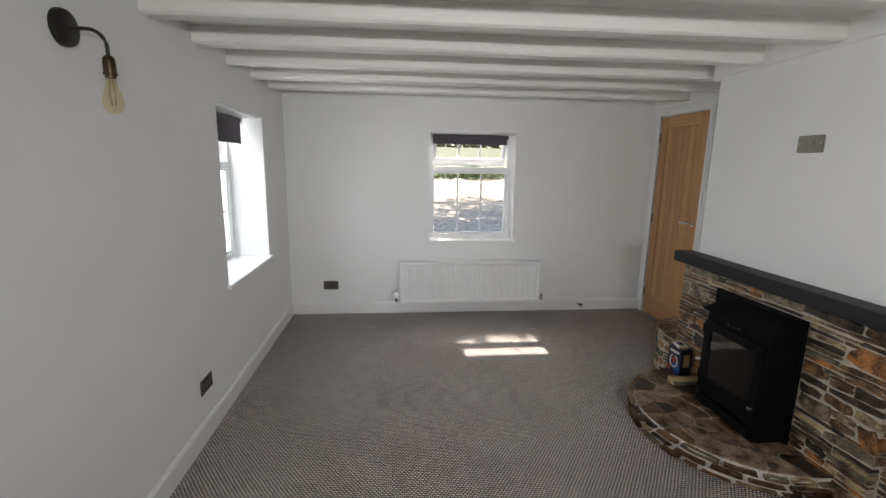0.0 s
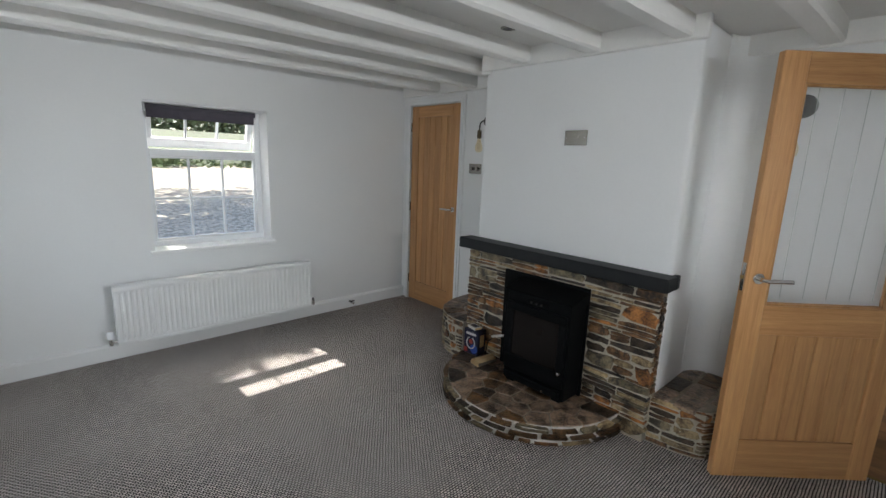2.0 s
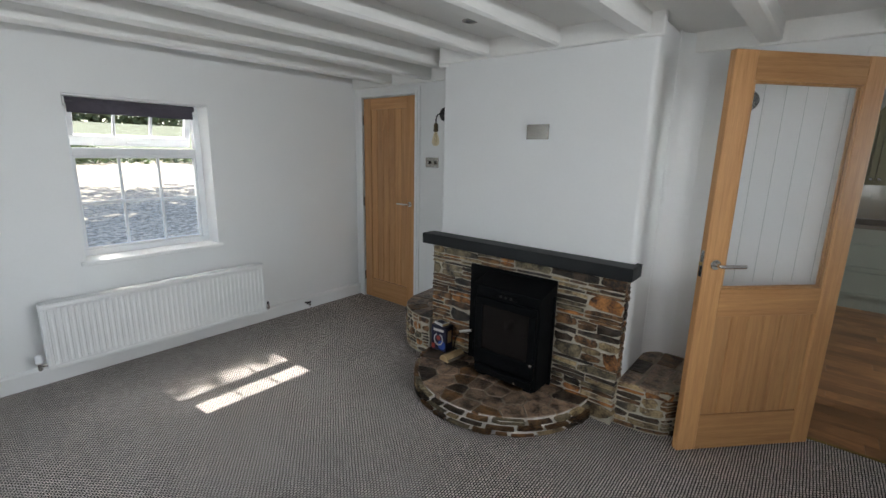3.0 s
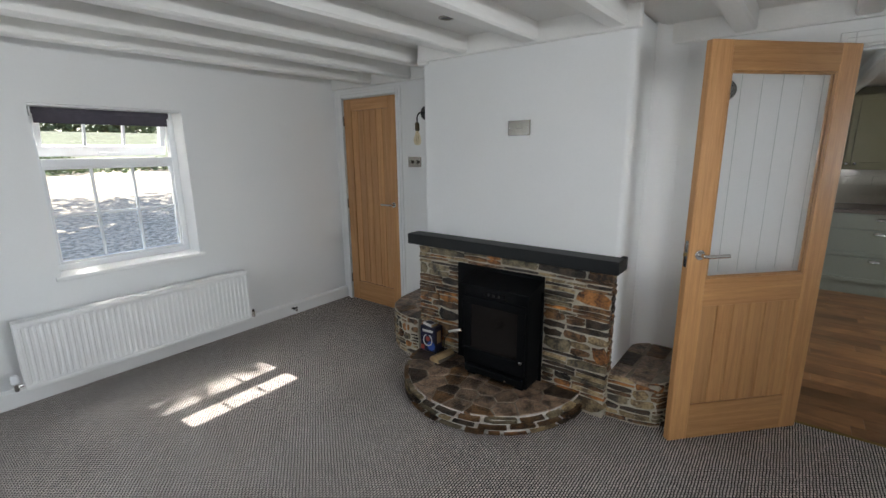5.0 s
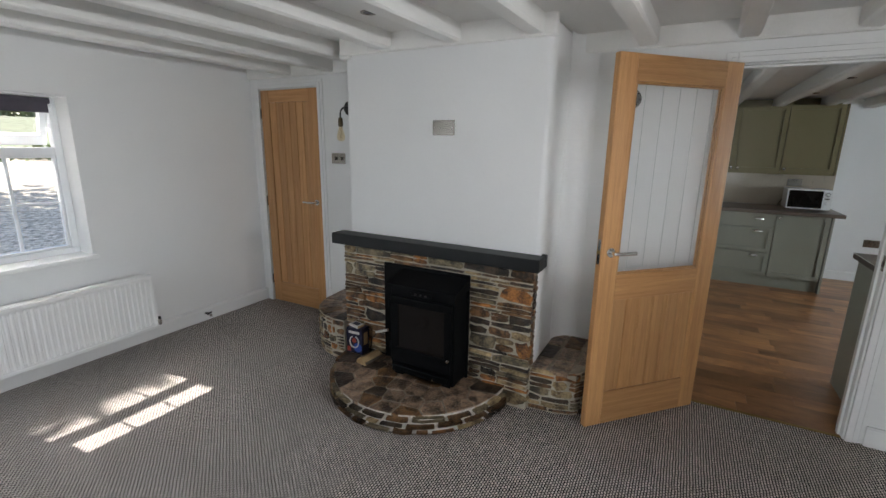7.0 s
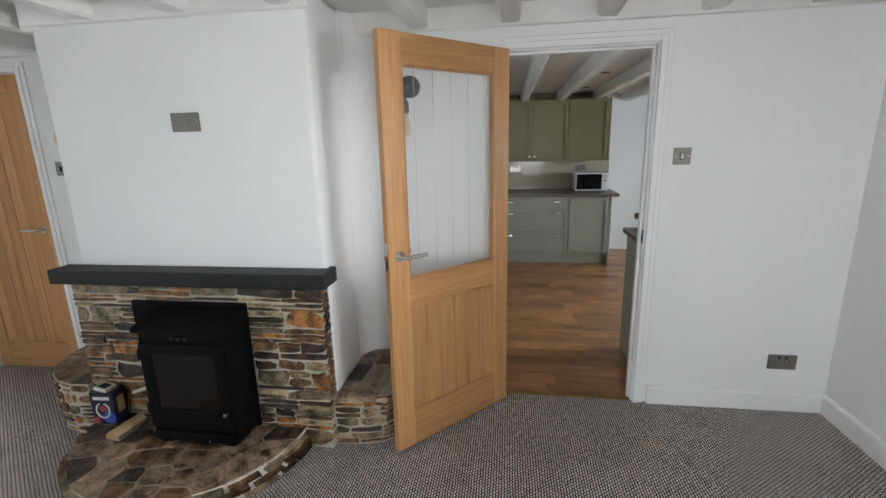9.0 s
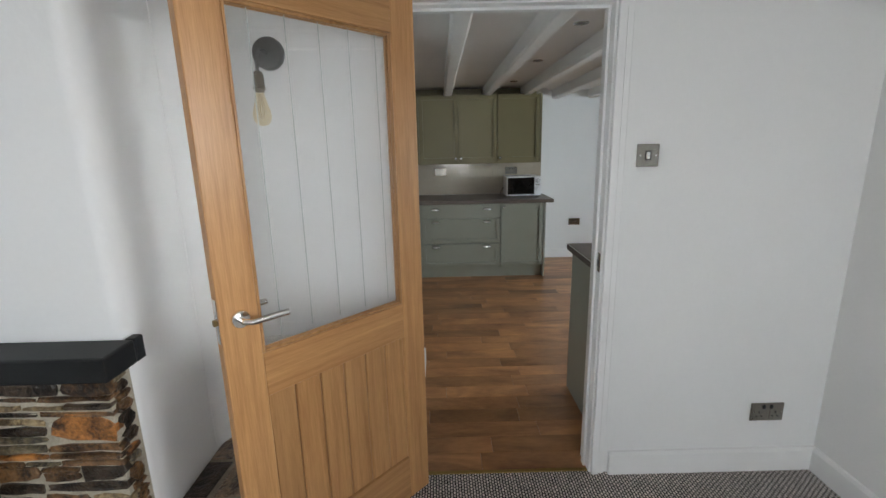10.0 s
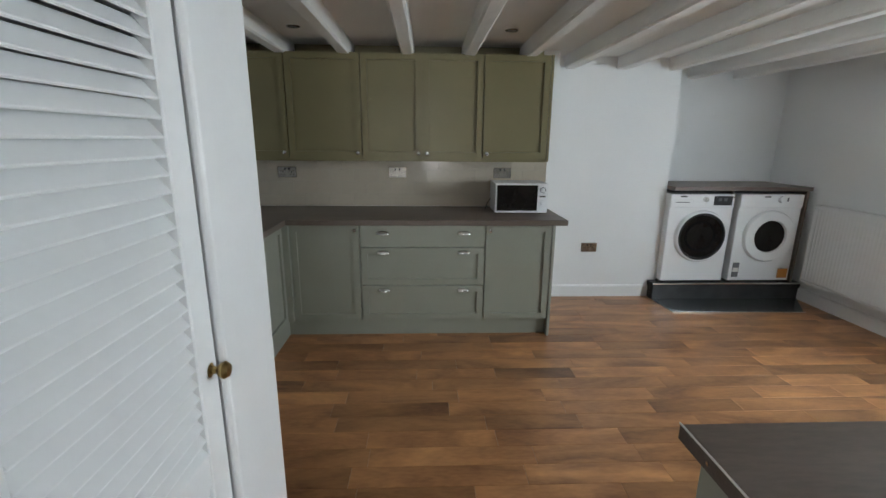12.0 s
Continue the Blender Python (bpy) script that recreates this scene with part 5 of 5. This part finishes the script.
for k in range(4):
    part("screw", rod((-0.2 + 0.15 * k, 1.1375, 0.018), (-0.2 + 0.15 * k, 1.1405, 0.018), 0.004, seg=8), M_CHROME, pt)
u = unit("base_cabinet", (2.98, -2.6, 0), "sage green base cabinet under the kitchen window", (KW + 0.005, 3.27, -3.45, -1.705, 0.13, 0.87), M_SAGE, GB)

# cupboard with a louvred door
CY = 0.44
structure("cupboard_wall", wall_mesh("y", CY, CY + 0.10, KW, 3.66, 0.0, KZ, [(2.90, 3.40, 0.0, 1.90)]), M_WALL, "white painted cupboard wall", "wall")
structure("cupboard_side", box(3.56, 3.66, CY + 0.10, KN, 0.0, KZ), M_WALL, "white painted cupboard side", "wall")
structure("cupboard_back", box(2.66, 3.56, 1.3, 1.34, 0.0, KZ), M_WALL, "plain cupboard back wall", "wall")
bm = bmesh.new()
for a in ((2.855, 2.905, 0, 1.945), (3.392, 3.442, 0, 1.945)):
    add_box(bm, a[0], a[1], CY - 0.018, CY, a[2], a[3], 0.006, 2)
add_box(bm, 2.905, 3.392, CY - 0.018, CY, 1.895, 1.945, 0.006, 2)
structure("cupboard_architrave", bm, M_GLOSS, "white gloss architrave round the cupboard", "trim")
structure("corner_bead", box(3.444, 3.662, CY - 0.010, CY, 0.0, KZ, 0.004), M_GLOSS, "white painted corner board", "trim")
skirting(3.446, CY - 0.010, 3.66, CY - 0.010, 0, -1)
ld = thing("louvred_door", (2.91, CY + 0.005, 0.012), "white painted louvred cupboard door with brass knob", "door")
LW, LH = 0.48, 1.875
part("stile", box(0, 0.066, -0.004, 0.026, 0, LH, 0.003), M_GLOSS, ld)
part("stile", box(LW - 0.066, LW, -0.004, 0.026, 0, LH, 0.003), M_GLOSS, ld)
for za, zb in ((0.0, 0.11), (0.79, 0.86), (LH - 0.09, LH)):
    part("rail", box(0.066, LW - 0.066, -0.002, 0.024, za, zb, 0.002), M_GLOSS, ld)
part("lower_panel", box(0.066, LW - 0.066, 0.006, 0.016, 0.11, 0.79), M_GLOSS, ld)
slat = None
z = 0.872
while z < LH - 0.10:
    if slat is None:
        slat = part("slat", box(-0.173, 0.173, -0.0185, 0.0185, -0.003, 0.003, 0.0015), M_GLOSS, ld)
        o = slat
    else:
        o = slat.copy()
        scene.collection.objects.link(o)
    o.matrix_basis = pose(LW / 2, 0.011, z, 49, 0, 0)
    z += 0.0286
bk = part("knob", lathe([(0.0, 0.036), (0.012, 0.034), (0.017, 0.026), (0.014, 0.018), (0.007, 0.012), (0.007, 0.004), (0.014, 0.0)], Matrix.Translation((LW - 0.024, -0.004, 1.008)) @ pose(0, 0, 0, 90, 0, 0), 22), M_BRASS, ld, "small aged brass knob", True)
for z in (0.2, 1.6):
    part("hinge", rod((-0.003, -0.006, z - 0.03), (-0.003, -0.006, z + 0.03), 0.005, seg=10), M_GLOSS, ld)

# ---- outside ----
def leaf_cloud(bm, centre, radii, count, size, r):
    c = Vector(centre)
    for _ in range(count):
        while True:
            p = Vector((r.uniform(-1, 1), r.uniform(-1, 1), r.uniform(-1, 1)))
            if p.length < 1:
                break
        p = p * (0.55 + 0.45 * p.length)
        q = c + Vector((p.x * radii[0], p.y * radii[1], p.z * radii[2]))
        a = Vector((r.gauss(0, 1), r.gauss(0, 1), r.gauss(0, 0.6))).normalized()
        b = a.cross(Vector((r.gauss(0, 1), r.gauss(0, 1), r.gauss(0, 1)))).normalized()
        s = size * r.uniform(0.6, 1.3)
        bm.faces.new([bm.verts.new(q + a * s), bm.verts.new(q + b * s * 0.55), bm.verts.new(q - a * s), bm.verts.new(q - b * s * 0.55)])


def tree(place, height, clumps, label, r, size=0.16):
    t = thing("tree", place, label, "tree")
    bm = bmesh.new()
    add_rod(bm, (0, 0, 0), (0.15, 0.1, height * 0.45), 0.22, 0.14, 12)
    for cx, cy, cz, *_ in clumps:
        add_rod(bm, (0.13, 0.08, height * 0.40), (cx, cy, cz), 0.09, 0.03, 8)
    part("trunk", bm, M_BARK, t)
    bm = bmesh.new()
    for cx, cy, cz, rx, ry, rz, n in clumps:
        leaf_cloud(bm, (cx, cy, cz), (rx, ry, rz), n, size, r)
    part("crown", bm, M_LEAF, t, "loose green leaves")
    return t


rt = random.Random(77)
tree((-3.2, 12.6, -0.2), 9.0, [(3.9, 0.2, 7.2, 2.6, 2.0, 1.9, 4600), (1.6, 0.4, 7.6, 2.4, 2.0, 2.0, 4400), (6.3, 0.0, 7.4, 2.2, 1.8, 1.8, 3600), (3.0, 0.3, 9.48, 2.6, 2.0, 1.5, 4200), (-1.4, 0.5, 7.3, 2.2, 2.0, 2.0, 1600), (2.6, 2.6, 6.6, 2.6, 1.3, 1.2, 2600), (6.0, 2.6, 6.8, 2.4, 1.3, 1.2, 2200), (-0.5, 2.7, 6.6, 2.2, 1.3, 1.2, 1900)], "broad leafy tree shading the gravel yard", rt)

tree((11.0, 17.6, 0.6), 8.0, [(-6.6, 0.0, 6.2, 2.6, 2.2, 1.5, 1500), (-8.9, 0.2, 6.4, 2.3, 2.2, 1.5, 1300), (-4.2, -0.3, 6.3, 2.4, 2.2, 1.6, 1300), (-1.6, 0.0, 6.5, 2.4, 2.2, 1.8, 1400)], "spreading leafy tree over the gravel drive", rt)


def hedge(name, x0, x1, y0, y1, h, n, label, r, size, material):
    t = thing(name, ((x0 + x1) / 2, (y0 + y1) / 2, -0.2), label, "hedge")
    bm = bmesh.new()
    steps = max(3, int(max(x1 - x0, y1 - y0) / 1.6))
    for i in range(steps):
        k = (i + 0.5) / steps
        c = Vector((x0 + (x1 - x0) * k, y0 + (y1 - y0) * k, 0)) - Vector(((x0 + x1) / 2, (y0 + y1) / 2, 0))
        hh = h * r.uniform(0.8, 1.15)
        leaf_cloud(bm, (c.x, c.y, hh * 0.5), (1.3, 1.3, hh * 0.58), n, size, r)
    part("foliage", bm, material, t)
    return t


hedge("hedge", -12, 24, 20.1, 20.1, 1.42, 2200, "low dark hedge along the gravel edge", rt, 0.115, M_LEAF)
hedge("hedge", -20, 34, 37.0, 37.0, 9.0, 1500, "tall green hedge beyond the yard", rt, 0.22, M_HEDGE)
bm = bmesh.new()
prof = [(8.5, -0.19), (14.0, 0.30), (20.0, 0.95), (20.0, -0.4), (8.5, -0.4)]
ra = [bm.verts.new((-30, y, z)) for y, z in prof]
rb = [bm.verts.new((35, y, z)) for y, z in prof]
for i in range(5):
    bm.faces.new((ra[i], ra[(i + 1) % 5], rb[(i + 1) % 5], rb[i]))
structure("gravel_slope", bm, bpy.data.materials["gravel"], "pale gravel drive rising from the yard", "ground")
bm = bmesh.new()
prof = [(20.0, 0.88), (20.6, 1.22), (26.0, 2.46), (40.0, 3.0), (40.0, -0.4), (20.0, -0.4)]
ra = [bm.verts.new((-30, y, z)) for y, z in prof]
rb = [bm.verts.new((35, y, z)) for y, z in prof]
for i in range(6):
    bm.faces.new((ra[i], ra[(i + 1) % 6], rb[(i + 1) % 6], rb[i]))
structure("grass_bank", bm, M_DRYGRASS, "parched mown grass bank beyond the gravel", "ground")
hedge("hedge", -12, 14, -9.2, -9.2, 1.9, 800, "green field hedge behind the fence", rt, 0.13, M_HEDGE)
structure("pale_yard", box(-20, 20, -6.2, -1.76, -0.21, -0.17, 0.01), mat("pale crushed limestone", (0.55, 0.53, 0.49), 0.9, var=0.2, scale=12, fine=70, bump=0.4), "pale crushed limestone yard", "ground")
structure("grass_verge", box(-25, 25, -12, -6.3, -0.22, -0.14, 0.03), M_GRASS, "rough grass verge beside the gravel", "ground")
fence = thing("fence", (0, -7.6, -0.2), "weathered timber post and rail fence", "fence")
for k in range(-6, 7):
    part("post", box(k * 1.8 - 0.06, k * 1.8 + 0.06, -0.05, 0.05, 0, 1.25, 0.006), M_FENCE, fence)
for z in (0.35, 0.72, 1.08):
    part("rail", box(-11, 11, -0.075, -0.045, z - 0.05, z + 0.05, 0.004), M_FENCE, fence)
for k in range(9):
    rk = thing("rubble_stone", (-0.6 + 0.42 * k + rt.uniform(-0.2, 0.2), -6.2 + rt.uniform(-0.3, 0.3), -0.2), "pale rubble stone lying on the gravel", "stone", "rubble pile")
    bm = bmesh.new()
    bmesh.ops.create_icosphere(bm, subdivisions=2, radius=0.2 * rt.uniform(0.7, 1.3))
    for v in bm.verts:
        v.co *= 1 + 0.5 * noise.noise(v.co * 6 + Vector((k, 0, 0)))
        v.co.z = max(-0.05, v.co.z * 0.7) + 0.05
    part("block", bm, M_ROCK, rk)

# ---- splash tiles and floor planks ----
splash = structure("splashback", box(6.322, 6.329, -0.972, KN - 0.01, 0.897, 1.304), M_GROUT, "cream glazed brick tiles behind the worktop", "splashback")
tw, th = 0.198, 0.098
row = 0
z = 0.899
while z < 1.30:
    y = -0.970 - (tw / 2 if row % 2 else 0)
    while y < KN - 0.02:
        a, b = max(y, -0.970), min(y + tw, KN - 0.012)
        zt = min(z + th, 1.303)
        if b - a > 0.02:
            o = part("tile", box(6.3175, 6.3225, a + 0.0003, b - 0.0003, z + 0.0003, zt - 0.0003, 0.0008), M_TILE, splash)
        y += tw + 0.002
    z += th + 0.002
    row += 1

kf = bpy.data.objects["kitchen_floor"]
rk = random.Random(8)
PW = 0.125
x = 2.568
row = 0
while x < 7.05:
    y = KS - rk.uniform(0.1, 1.0)
    while y < 1.05:
        ln = rk.choice((0.5, 0.64, 0.78))
        a, b = max(y, KS), min(y + ln, 1.25)
        xb = min(x + PW, 7.05)
        if b - a > 0.03:
            bm = box(-(xb - x) / 2 + 0.0006, (xb - x) / 2 - 0.0006, -(b - a) / 2 + 0.0006, (b - a) / 2 - 0.0006, -0.010, 0.0, 0.0008)
            o = part("plank", bm, M_PLANK, kf)
            o.location = ((x + xb) / 2, (a + b) / 2, 0.0)
        y += ln
    x += PW
